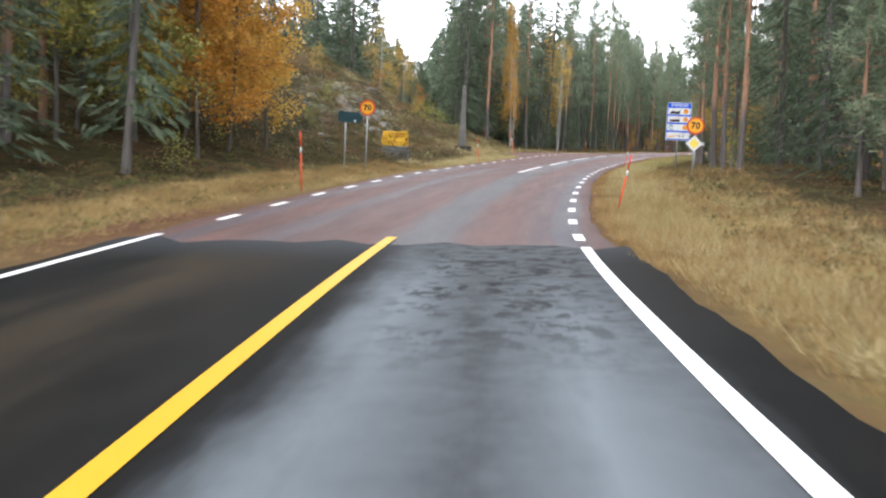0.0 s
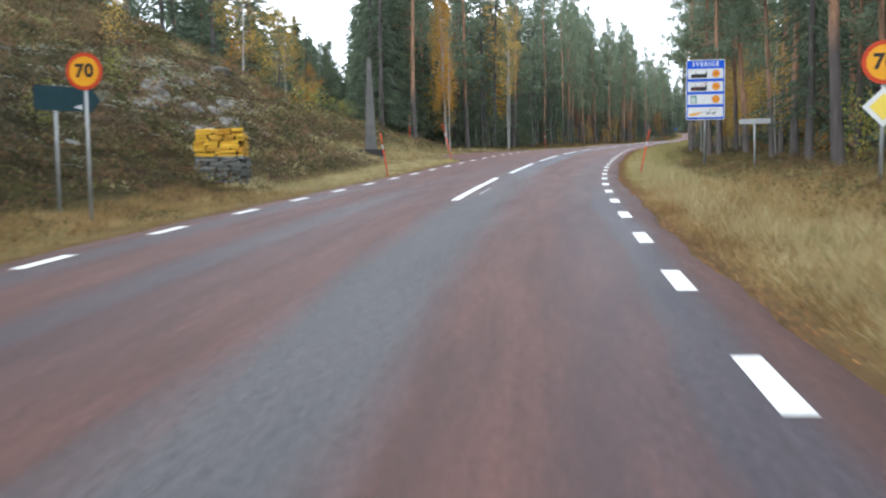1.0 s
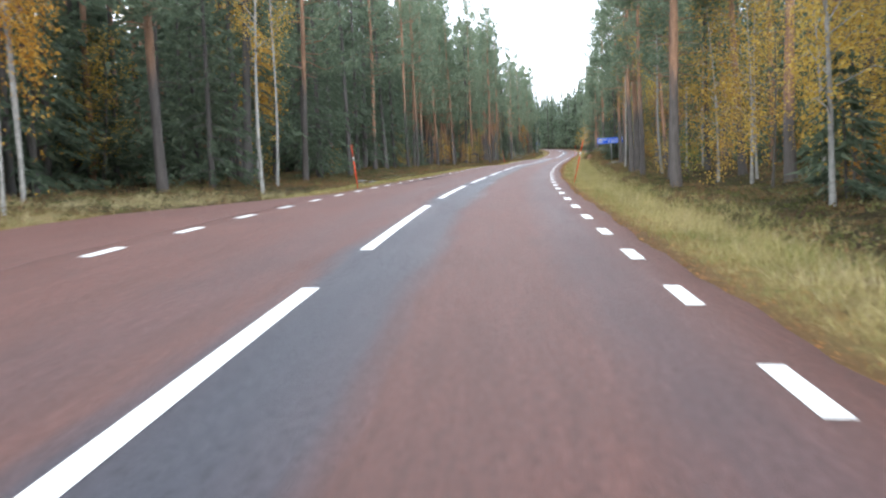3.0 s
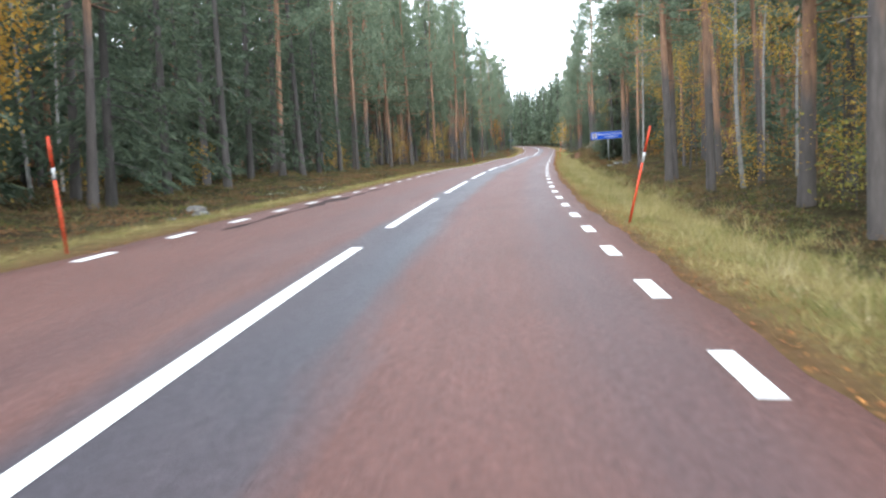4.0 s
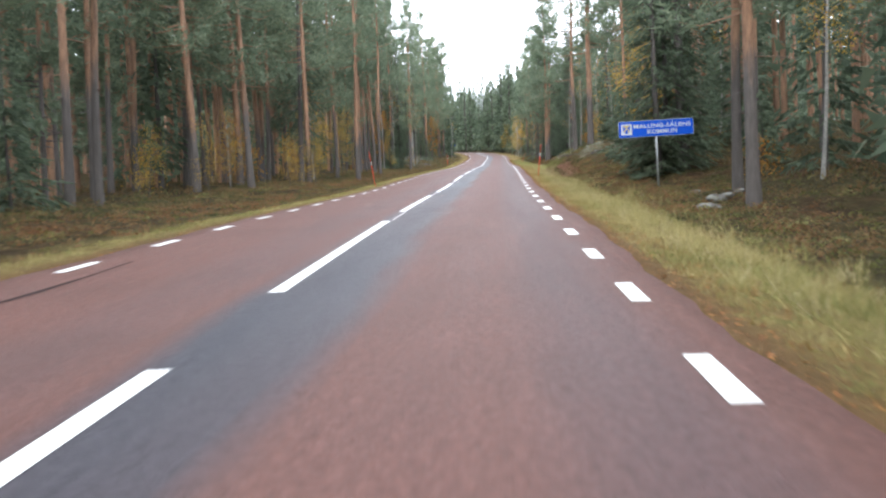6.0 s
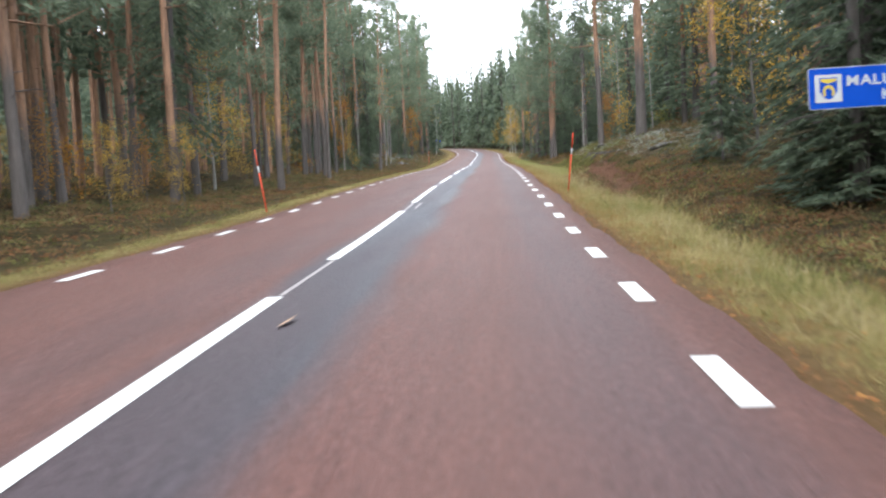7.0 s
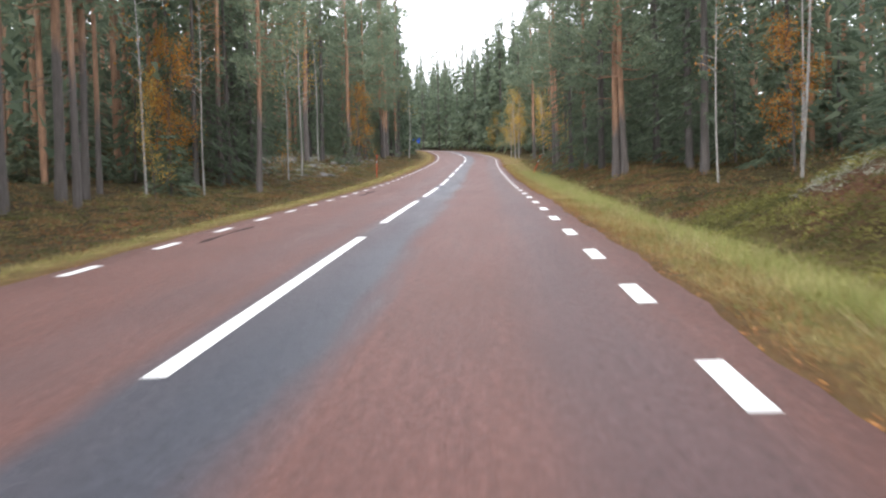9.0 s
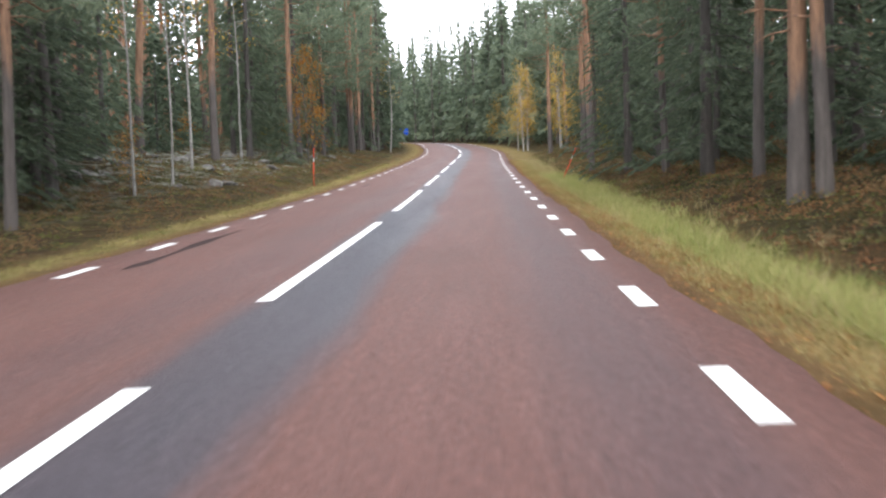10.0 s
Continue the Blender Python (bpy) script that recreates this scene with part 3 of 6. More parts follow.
def outline(pts, y0, y1):
    """A plate of the given outline (x, z), from y0 (front) to y1."""
    bm = bmesh.new()
    a = [bm.verts.new((x, y0, z)) for x, z in pts]
    f = bm.faces.new(a)
    r = bmesh.ops.extrude_face_region(bm, geom=[f])
    bmesh.ops.translate(bm, vec=(0, y1 - y0, 0), verts=[e for e in r["geom"] if isinstance(e, bmesh.types.BMVert)])
    bmesh.ops.recalc_face_normals(bm, faces=bm.faces[:])
    return bm


def rounded(w, h, r, cz=0.0, cx=0.0, n=5):
    out = []
    for sx, sz, a0 in ((1, 1, 0), (-1, 1, 90), (-1, -1, 180), (1, -1, 270)):
        for k in range(n + 1):
            a = radians(a0 + 90 * k / n)
            out.append((cx + sx * (w / 2 - r) + r * math.cos(a), cz + sz * (h / 2 - r) + r * math.sin(a)))
    return out


def disc(r, cx=0.0, cz=0.0, n=40):
    return [(cx + r * math.cos(2 * math.pi * k / n), cz + r * math.sin(2 * math.pi * k / n)) for k in range(n)]


def letters(text, size, mat, extra=0.0, space=1.08, width=0.0):
    """A flat mesh of built-in letters, upright and facing -y, centred; width: how wide the line runs, in metres."""
    cu = bpy.data.curves.new("letters", "FONT")
    cu.body, cu.size, cu.align_x, cu.align_y = text, size, "CENTER", "CENTER"
    cu.extrude, cu.offset, cu.space_character = 0.0015, extra, space
    tmp = bpy.data.objects.new("letters", cu)
    scene.collection.objects.link(tmp)
    me = bpy.data.meshes.new_from_object(tmp.evaluated_get(bpy.context.evaluated_depsgraph_get()))
    bpy.data.objects.remove(tmp)
    me.transform(pose(0, 0, 0, 90))
    if width:
        xs = [v.co.x for v in me.vertices]
        me.transform(Matrix.Diagonal((width / (max(xs) - min(xs)), 1, 1, 1)))
    me.materials.clear()
    me.materials.append(mat)
    return me

# ---- ground: one sheet along the road, and the land beyond it ----
def build_ground():
    ss = np.concatenate([np.arange(-60, 262, 1.0), np.arange(262, 401, 3.0)])
    right = np.concatenate([np.arange(3.0, 10.0, 0.45), np.arange(10, 22, 1.2), np.arange(22, 50, 4.0), (50, 60, 75, 90)])
    left = np.concatenate([np.arange(2.9, 12.0, 0.45), np.arange(12, 26, 1.2), np.arange(26, 50, 4.0), (50, 60, 75, 90)])
    ww = np.concatenate([-left[::-1], (-1.5, 0, 1.5), right])
    S, Wd = np.meshgrid(ss, ww, indexing="ij")
    h = rise(S, Wd).reshape(S.shape)
    h = np.where((np.abs(Wd) < 3.19), -0.12, h)
    v = place(S, Wd, h).reshape(-1, 3)
    a, b = len(ss), len(ww)
    i = (np.arange(a - 1)[:, None] * b + np.arange(b - 1)[None]).ravel()
    f = np.stack([i, i + 1, i + b + 1, i + b], -1)[:, ::-1]
    me = mesh_np("ground", v, f[:, ::-1], GROUND, True)
    s, w = S.ravel(), Wd.ravel()
    aw = np.abs(w)
    verge = np.clip(1 - (aw - np.where(s < 2, 6.8, np.where(w > 0, 5.1, np.where(s < 25, 5.2, 4.0)))) / 1.0, 0, 1)
    verge = np.where((s > 22) & (s < 45) & (w < 0), np.clip(1 - (aw - 7.4) / 1.6, 0, 1), verge)
    edge = np.clip(1 - np.abs(aw - 3.40) / 0.34, 0, 1) * 0.75
    cut = np.exp(-((s - 140.5) / 6.0) ** 2) * np.clip(1 - np.abs(w - 5.55) / 1.25, 0, 1) * 2.6
    cut = np.maximum(cut, np.exp(-((s - 163.5) / 2.0) ** 2) * np.clip(1 - np.abs(w - 6.7) / 0.8, 0, 1) * 1.4)
    dirt = np.exp(-((s + 25) / 5.0) ** 2) * np.clip(1 - np.abs(aw - 4.0) / 0.8, 0, 1) * 1.5
    soil = np.clip(np.maximum(np.maximum(edge, cut), dirt), 0, 1)
    lichen = np.clip(np.exp(-((s - 147) / 9.0) ** 2) * np.clip((w - 6.6) / 1.0, 0, 1) * np.clip(1 - (w - 10) / 4, 0, 1)
                     + np.exp(-((s - 215) / 18.0) ** 2) * np.clip((-w - 6.5) / 1.5, 0, 1) * np.clip(1 - (-w - 12) / 6, 0, 1)
                     + np.exp(-((s - 14) / 16.0) ** 2) * np.clip((-w - 8.5) / 2, 0, 1) * 0.12, 0, 1)
    for name, val in (("verge", verge), ("soil", soil), ("lichen", lichen)):
        at = me.attributes.new(name, "FLOAT", "POINT")
        at.data.foreach_set("value", val.astype(np.float32))
    tagged(new("ground", me), "forest floor with heather, moss and dry grass verges", "ground", kind="structure")
    # land out to the horizon, rising gently on either side
    step = np.concatenate([np.arange(0, 420, 14.0), (440, 500, 600, 800, 1100, 1600)])
    axis = np.concatenate([-step[:0:-1], step])
    mid = LINE[230]
    X, Y = np.meshgrid(mid[0] + axis, mid[1] + axis, indexing="ij")
    X, Y = X.ravel(), Y.ravel()
    near = np.argmin((X[:, None] - LINE[None, ::4, 0]) ** 2 + (Y[:, None] - LINE[None, ::4, 1]) ** 2, 1) * 4
    dx, dy = X - LINE[near, 0], Y - LINE[near, 1]
    across = dx * np.cos(TH[near]) - dy * np.sin(TH[near])
    ahead = dx * np.sin(TH[near]) + dy * np.cos(TH[near])
    past = np.where((near == 0) | (near == near.max()), np.abs(ahead), 0.0)
    side_h = np.where(across > 0, 3.0, np.interp(STEPS[near], ALONG, LEFT_7))
    out = np.interp(np.abs(across), (0, 74, 92, 400, 1600), (-9, -9, -0.6, 6, 30)) + np.clip((np.abs(across) - 60) / 30, 0, 1) * side_h
    Z = LINE[near, 2] + np.where(past > 4, np.minimum(out, 0) * np.clip(1 - past / 30, 0.02, 1) + np.maximum(out, 0) + GR[near] * ahead * 0.6, out)
    n = len(axis)
    i = (np.arange(n - 1)[:, None] * n + np.arange(n - 1)[None]).ravel()
    far = mesh_np("ground_beyond", np.stack([X, Y, Z], 1), np.stack([i, i + n, i + n + 1, i + 1], -1), GROUND, True)
    tagged(new("ground_beyond", far), "wooded land reaching to the horizon", "ground", kind="structure")


build_ground()


# ---- road ----
def ragged(s, a, b):
    return np.sin(s * 1.9 + a) * 0.03 + np.sin(s * 5.3 + b) * 0.018 + np.sin(s * 0.43 + a * b) * 0.04


def road_strip(name, s0, s1, lift, mat, left=-3.2, right=3.37, step=0.5, flare=False):
    ss = np.arange(s0, s1 + 0.01, step)
    cols = np.linspace(0, 1, 15)
    lo, hi = left + ragged(ss, 1.0, 2.0), right + ragged(ss, 3.0, 0.5)
    if flare:  # widens to the left and runs out at both ends
        lo = lo - layby_reach(ss)
    w = lo[:, None] + (hi - lo)[:, None] * cols[None]
    S = np.repeat(ss[:, None], 15, 1)
    if lift > 0.01:
        S[-1] += 0.28 * np.sin(np.arange(15) * 2.3) + 0.2 * np.sin(np.arange(15) * 5.1 + 1) + 0.12 * np.sin(np.arange(15) * 1.1)
    h = np.full(S.shape, lift)
    # a thin skirt on either side
    w = np.concatenate([w[:, :1] - 0.05, w, w[:, -1:] + 0.05], 1)
    S = np.concatenate([S[:, :1], S, S[:, -1:]], 1)
    h = np.concatenate([h[:, :1] - 0.1, h, h[:, -1:] - 0.1], 1)
    a, b = S.shape
    v = place(S, w, h).reshape(-1, 3)
    i = (np.arange(a - 1)[:, None] * b + np.arange(b - 1)[None]).ravel()
    f = np.stack([i, i + 1, i + b + 1, i + b], -1)
    me = mesh_np(name, v, f, mat, True)
    uv = me.uv_layers.new(name="lane")
    co = np.stack([w.ravel(), S.ravel()], -1)[f.ravel()]
    uv.data.foreach_set("uv", co.astype(np.float32).ravel())
    return new(name, me)


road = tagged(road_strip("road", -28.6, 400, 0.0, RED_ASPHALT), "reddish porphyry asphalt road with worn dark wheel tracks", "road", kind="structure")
black_road = tagged(road_strip("road_black", -60, -27.5, 0.012, BLACK_ASPHALT, -3.25, 3.52), "new black asphalt, damp, with worn tracks and pale sky sheen painted in", "road", kind="structure")
tagged(road_strip("road_layby", 23.0, 52, -0.012, RED_ASPHALT, -3.15, -3.1, flare=True), "small reddish asphalt lay-by beside the road", "road", kind="structure")


DRIFT_S = (-1, 9, 12, 21, 33, 36, 45, 60, 73, 81, 100, 117, 138, 148, 165, 190)
DRIFT_W = (0.20, 0.05, 0.11, 0.0, -0.02, 0.02, 0.0, 0.055, 0.035, 0.0, -0.02, -0.055, -0.06, -0.03, -0.03, -0.03)


def ribbon(name, s0, s1, w0, width, mat, lift=0.005, wobble=0.0, step=0.5, parent=None, drift=0.0):
    n = max(2, int((s1 - s0) / step) + 1)
    ss = np.linspace(s0, s1, n)
    c = w0 + (np.interp(ss, DRIFT_S, DRIFT_W) if name == "centre_line_dash" else 0.0) + drift * (ss - s0) + wobble * np.sin(ss * 1.3 + s0)
    half = width / 2 * (1 + (0.5 * np.sin(ss * 2.1) if wobble else 0 * ss))
    if wobble:
        half[0] = half[-1] = 0.02
    v = np.concatenate([place(ss, c - half, lift), place(ss, c + half, lift)])
    i = np.arange(n - 1)
    me = mesh_np(name, v, np.stack([i, i + n, i + n + 1, i + 1], -1), mat)
    ob = new(name, me)
    ob.parent = parent
    return ob


# markings are painted on: parts of the road; the centre line wanders a little at its start

for k in range(26):
    s0 = 12.0 * k if k else -0.8
    ribbon("centre_line_dash", s0, 12.0 * k + 9.0, 0.0, 0.15, WHITE_PAINT, parent=road)
for s0, s1, w0 in ((105.2, 107.8, 0.05), (117.1, 119.9, -0.02), (129.2, 131.7, -0.03), (129.6, 131.6, 0.16), (141.1, 143.8, 0.0), (1.2, 3.6, 0.45), (8.4, 9.0, 0.11)):
    ribbon("old_line", s0, s1, w0, 0.045, OLD_PAINT, 0.004, parent=road)

DASH = mesh_np("edge_dash", [(-0.075, -0.52, 0), (0.075, -0.52, 0), (0.075, 0.52, 0), (-0.075, 0.52, 0)], [(0, 1, 2, 3)], WHITE_PAINT)


def edge_dashes(w, anchor, at_s, shift):
    ss = np.arange(-60, 400, 0.25)
    p = place(ss, w, 0.0)
    arc = np.concatenate([[0], np.cumsum(np.linalg.norm(np.diff(p, axis=0), axis=1))])
    a0 = np.interp(anchor, ss, arc)
    for k in range(-60, 100):
        s = float(np.interp(a0 + 3.0 * k, arc, ss))
        if s < -26.4 or s > 335:
            continue
        s += float(np.interp(s, at_s, shift))
        a, b, c = (Vector(place(s + e, w, 0.006)) for e in (-0.4, 0.0, 0.4))
        fwd = (c - a).normalized()
        side = (Vector(place(s, w + 0.3, 0.006)) - b).normalized()
        up = side.cross(fwd).normalized()
        m = Matrix((fwd.cross(up), fwd, up)).transposed().to_4x4()
        m.translation = b
        part("edge_dash", DASH, road, "", m)


edge_dashes(2.99, 119.48, (-25, -20, -9, 1, 12, 22, 33, 48, 63, 74, 85, 100), (-0.65, -0.5, -0.25, -0.25, 0.1, 0.6, 0.6, 0.2, -0.15, -0.05, 0.2, 0))
edge_dashes(-2.88, 119.5, (-25, 0, 20, 45, 60, 75, 88, 150, 172, 185), (-0.3, 0, 0, -0.2, -0.45, -0.3, 0, 0, 0.4, 0.4))
ribbon("edge_line", -60, -27.6, 2.99, 0.13, WHITE_PAINT, 0.018, parent=black_road)
ribbon("edge_line", -60, -26.9, -2.93, 0.13, WHITE_PAINT, 0.018, parent=black_road)
ribbon("centre_line", -60, -26.7, 0.42, 0.15, YELLOW_PAINT, 0.019, parent=black_road, drift=-0.002)
for s0, s1, w0, wd in ((60, 68, -2.52, 0.12), (66.5, 71.5, -2.55, 0.34), (71, 78, -2.5, 0.12), (89, 99, -2.4, 0.06), (183, 188.4, -2.38, 0.15), (165, 168.5, -2.5, 0.1), (205, 207, -2.3, 0.09), (150, 151.6, -2.0, 0.05)):
    ribbon("tar_seam", s0, s1, w0, wd, TAR, 0.004, 0.03, parent=road)


# ---- trees ----
def rng_of(seed):
    return np.random.default_rng(seed)


def fan(geo, base, dirs, length, width, rng):
    """Narrow pointed blades from their bases along dirs."""
    n = len(dirs)
    side = np.cross(dirs, rng.normal(size=(n, 3)))
    side /= np.linalg.norm(side, axis=1)[:, None] + 1e-9
    L, Wd = np.broadcast_to(length, n)[:, None], np.broadcast_to(width, n)[:, None]
    v = np.stack([base - side * Wd, base + side * Wd, base + dirs * L], 1).reshape(-1, 3)
    geo.add(v, np.arange(3 * n).reshape(-1, 3))


def leaves(geo, at, size, rng, hang=0.0):
    """Small four-cornered leaves."""
    n = len(at)
    a = rng.normal(size=(n, 3))
    a[:, 2] -= hang
    a /= np.linalg.norm(a, axis=1)[:, None]
    b = np.cross(a, rng.normal(size=(n, 3)))
    b /= np.linalg.norm(b, axis=1)[:, None]
    sz = size * rng.uniform(0.6, 1.3, (n, 1))
    v = np.stack([at, at + a * sz * 0.55 + b * sz * 0.36, at + a * sz, at + a * sz * 0.55 - b * sz * 0.36], 1).reshape(-1, 3)
    geo.add(v, np.arange(4 * n).reshape(-1, 4))


def stem(rng, height, r0, bend, n=11, flare=1.25, top=0.12):
    z = np.linspace(0, height, n)
    ph = rng.uniform(0, 6.28, 4)
    x = bend * np.sin(z * 0.22 + ph[0]) + 0.3 * bend * np.sin(z * 0.7 + ph[1])
    y = bend * np.sin(z * 0.19 + ph[2]) + 0.3 * bend * np.sin(z * 0.6 + ph[3])
    pts = np.stack([x - x[0], y - y[0], z - 0.25], 1)
    r = r0 * (1 - (1 - top) * (z / height) ** 1.15)
    r[0] *= flare
    return pts, r


def pine(seed, height=17.0, r0=0.16, bare=0.30, spread=2.4, limbs=46, tuft=17, coarse=1.0):
    rng = rng_of(seed)
    pts, r = stem(rng, height, r0, 0.12)
    wood, green = Geo(), Geo()
    wood.tube(pts, r, 8)
    for k in range(12):  # dead stubs
        z = rng.uniform(0.14, bare + 0.1) * height
        a = rng.uniform(0, 6.28)
        c = np.array([np.interp(z, pts[:, 2], pts[:, j]) for j in range(3)])
        d = np.array([math.cos(a), math.sin(a), rng.uniform(-0.25, 0.2)])
        L = rng.uniform(0.3, 1.2)
        wood.tube([c, c + d * L * 0.6, c + d * L + (0, 0, -0.1 * L)], (0.022, 0.014, 0.004), 3)
    for k in range(limbs):
        u = (k + rng.uniform(0, 1)) / limbs
        z = height * (bare + (0.985 - bare) * u)
        c = np.array([np.interp(z, pts[:, 2], pts[:, j]) for j in range(3)])
        a = rng.uniform(0, 6.28)
        L = spread * (1.05 - 0.78 * u ** 1.4) * rng.uniform(0.55, 1.15)
        lift = rng.uniform(-0.22, 0.2) + 0.4 * u
        d = np.array([math.cos(a), math.sin(a), lift])
        mid, end = c + d * L * 0.5 + (0, 0, -0.05 * L), c + d * L + (0, 0, 0.12 * L)
        if u < 0.45:
            wood.tube([c, mid, end], (0.030 * (1.2 - u), 0.018 * (1.2 - u), 0.006), 3)
        for q in range(int(4 + L * 2.4)):
            e = rng.uniform(0.35, 1.03)
            p = c * (1 - e) + end * e + rng.normal(size=3) * (0.26 * L * 0.55, 0.26 * L * 0.55, 0.13)
            dirs = rng.normal(size=(tuft, 3)) * (1, 1, 0.7) + (0, 0, 0.35) + d * 0.35
            dirs /= np.linalg.norm(dirs, axis=1)[:, None]
            fan(green, p + rng.normal(size=(tuft, 3)) * 0.13, dirs, rng.uniform(0.18, 0.42, tuft) * coarse, rng.uniform(0.023, 0.048, tuft) * coarse, rng)
    return wood.mesh("trunk", PINE_BARK, True), green.mesh("crown", PINE_GREEN)


def spruce(seed, height=14.0, r0=0.14, skirt=0.06, spread=2.2, step=0.34, coarse=1.0):
    rng = rng_of(seed)
    pts, r = stem(rng, height, r0, 0.04, top=0.05)
    wood, green = Geo(), Geo()
    wood.tube(pts, r, 8)
    z = height * skirt + 0.3
    while z < height - 0.1:
        u = z / height
        R = spread * (1 - u) ** 0.82 * (0.75 + 0.25 * min(1, u * 9))
        for k in range(7 if u < 0.75 else 5):
            a = rng.uniform(0, 6.28)
            L = R * rng.uniform(0.55, 1.12) + 0.12
            c = np.array([np.interp(z, pts[:, 2], pts[:, j]) for j in range(3)])
            out = np.array([math.cos(a), math.sin(a), 0.0])
            n = max(4, int((11 + L * 11) / coarse ** 1.8 * (1.25 if coarse < 1 else 1.0)))
            e = np.sqrt(rng.uniform(0.03, 1.0, n))
            droop = -0.42 * L * e ** 1.6 + 0.14 * L * (e > 0.85)
            base = c + out * (L * e)[:, None]
            base[:, 2] += droop + (0.25 if u > 0.8 else 0.0) * L * e
            side = np.cross(out, (0, 0, 1.0))
            dirs = out[None] * rng.uniform(0.3, 1.0, (n, 1)) + side[None] * rng.uniform(-1, 1, (n, 1)) + np.array([[0, 0, -0.5]]) * rng.uniform(0.2, 1.3, (n, 1))
            dirs /= np.linalg.norm(dirs, axis=1)[:, None]
            fan(green, base, dirs, rng.uniform(0.18, 0.42, n) * (0.6 + 0.4 * (1 - u)) * coarse, rng.uniform(0.020, 0.044, n) * coarse * (1.3 if coarse > 1.2 else 1.0), rng)
            if k < 2 and coarse < 1.2 and height > 5:
                wood.tube([c, c + out * L * 0.5 + (0, 0, -0.1 * L), c + out * L * 0.85 + (0, 0, -0.35 * L)], (0.022, 0.014, 0.004), 3)
        z += step * rng.uniform(0.8, 1.2)
    return wood.mesh("trunk", SPRUCE_BARK, True), green.mesh("crown", SPRUCE_GREEN)


def broadleaf(seed, height, r0, mat, wood_mat, low=0.25, spread=1.5, limbs=22, per=95, leaf=0.11, hang=0.3, bend=0.2):
    rng = rng_of(seed)
    pts, r = stem(rng, height, r0, bend, top=0.06)
    wood, green = Geo(), Geo()
    wood.tube(pts, r, 7)
    for k in range(limbs):
        u = (k + rng.uniform(0, 1)) / limbs
        z = height * (low + (0.97 - low) * u)
        c = np.array([np.interp(z, pts[:, 2], pts[:, j]) for j in range(3)])
        a = rng.uniform(0, 6.28)
        L = spread * (0.45 + 0.75 * math.sin(math.pi * min(0.95, 0.25 + 0.7 * u))) * rng.uniform(0.6, 1.15)
        d = np.array([math.cos(a), math.sin(a), rng.uniform(0.3, 0.9)])
        d /= np.linalg.norm(d)
        end = c + d * L + (0, 0, -hang * L * 0.6)
        mid = c + d * L * 0.55
        wood.tube([c, mid, end], (0.26 * r0 * (1.1 - u) + 0.004, 0.011, 0.003), 3)
        n = int(per * rng.uniform(0.5, 1.3) * (0.5 + L / spread * 0.6))
        knots_n = 6
        cl = rng.uniform(0.3, 1.08, knots_n)
        centres = np.where((cl < 0.55)[:, None], c + (mid - c) * (cl / 0.55)[:, None], mid + (end - mid) * ((cl - 0.55) / 0.45)[:, None])
        pick = rng.integers(0, knots_n, n)
        at = centres[pick] + rng.normal(size=(n, 3)) * (0.2, 0.2, 0.2)
        at[:, 2] -= hang * rng.exponential(0.35, n)
        leaves(green, at, leaf, rng, hang)
    return wood.mesh("trunk", wood_mat, True), green.mesh("crown", mat)


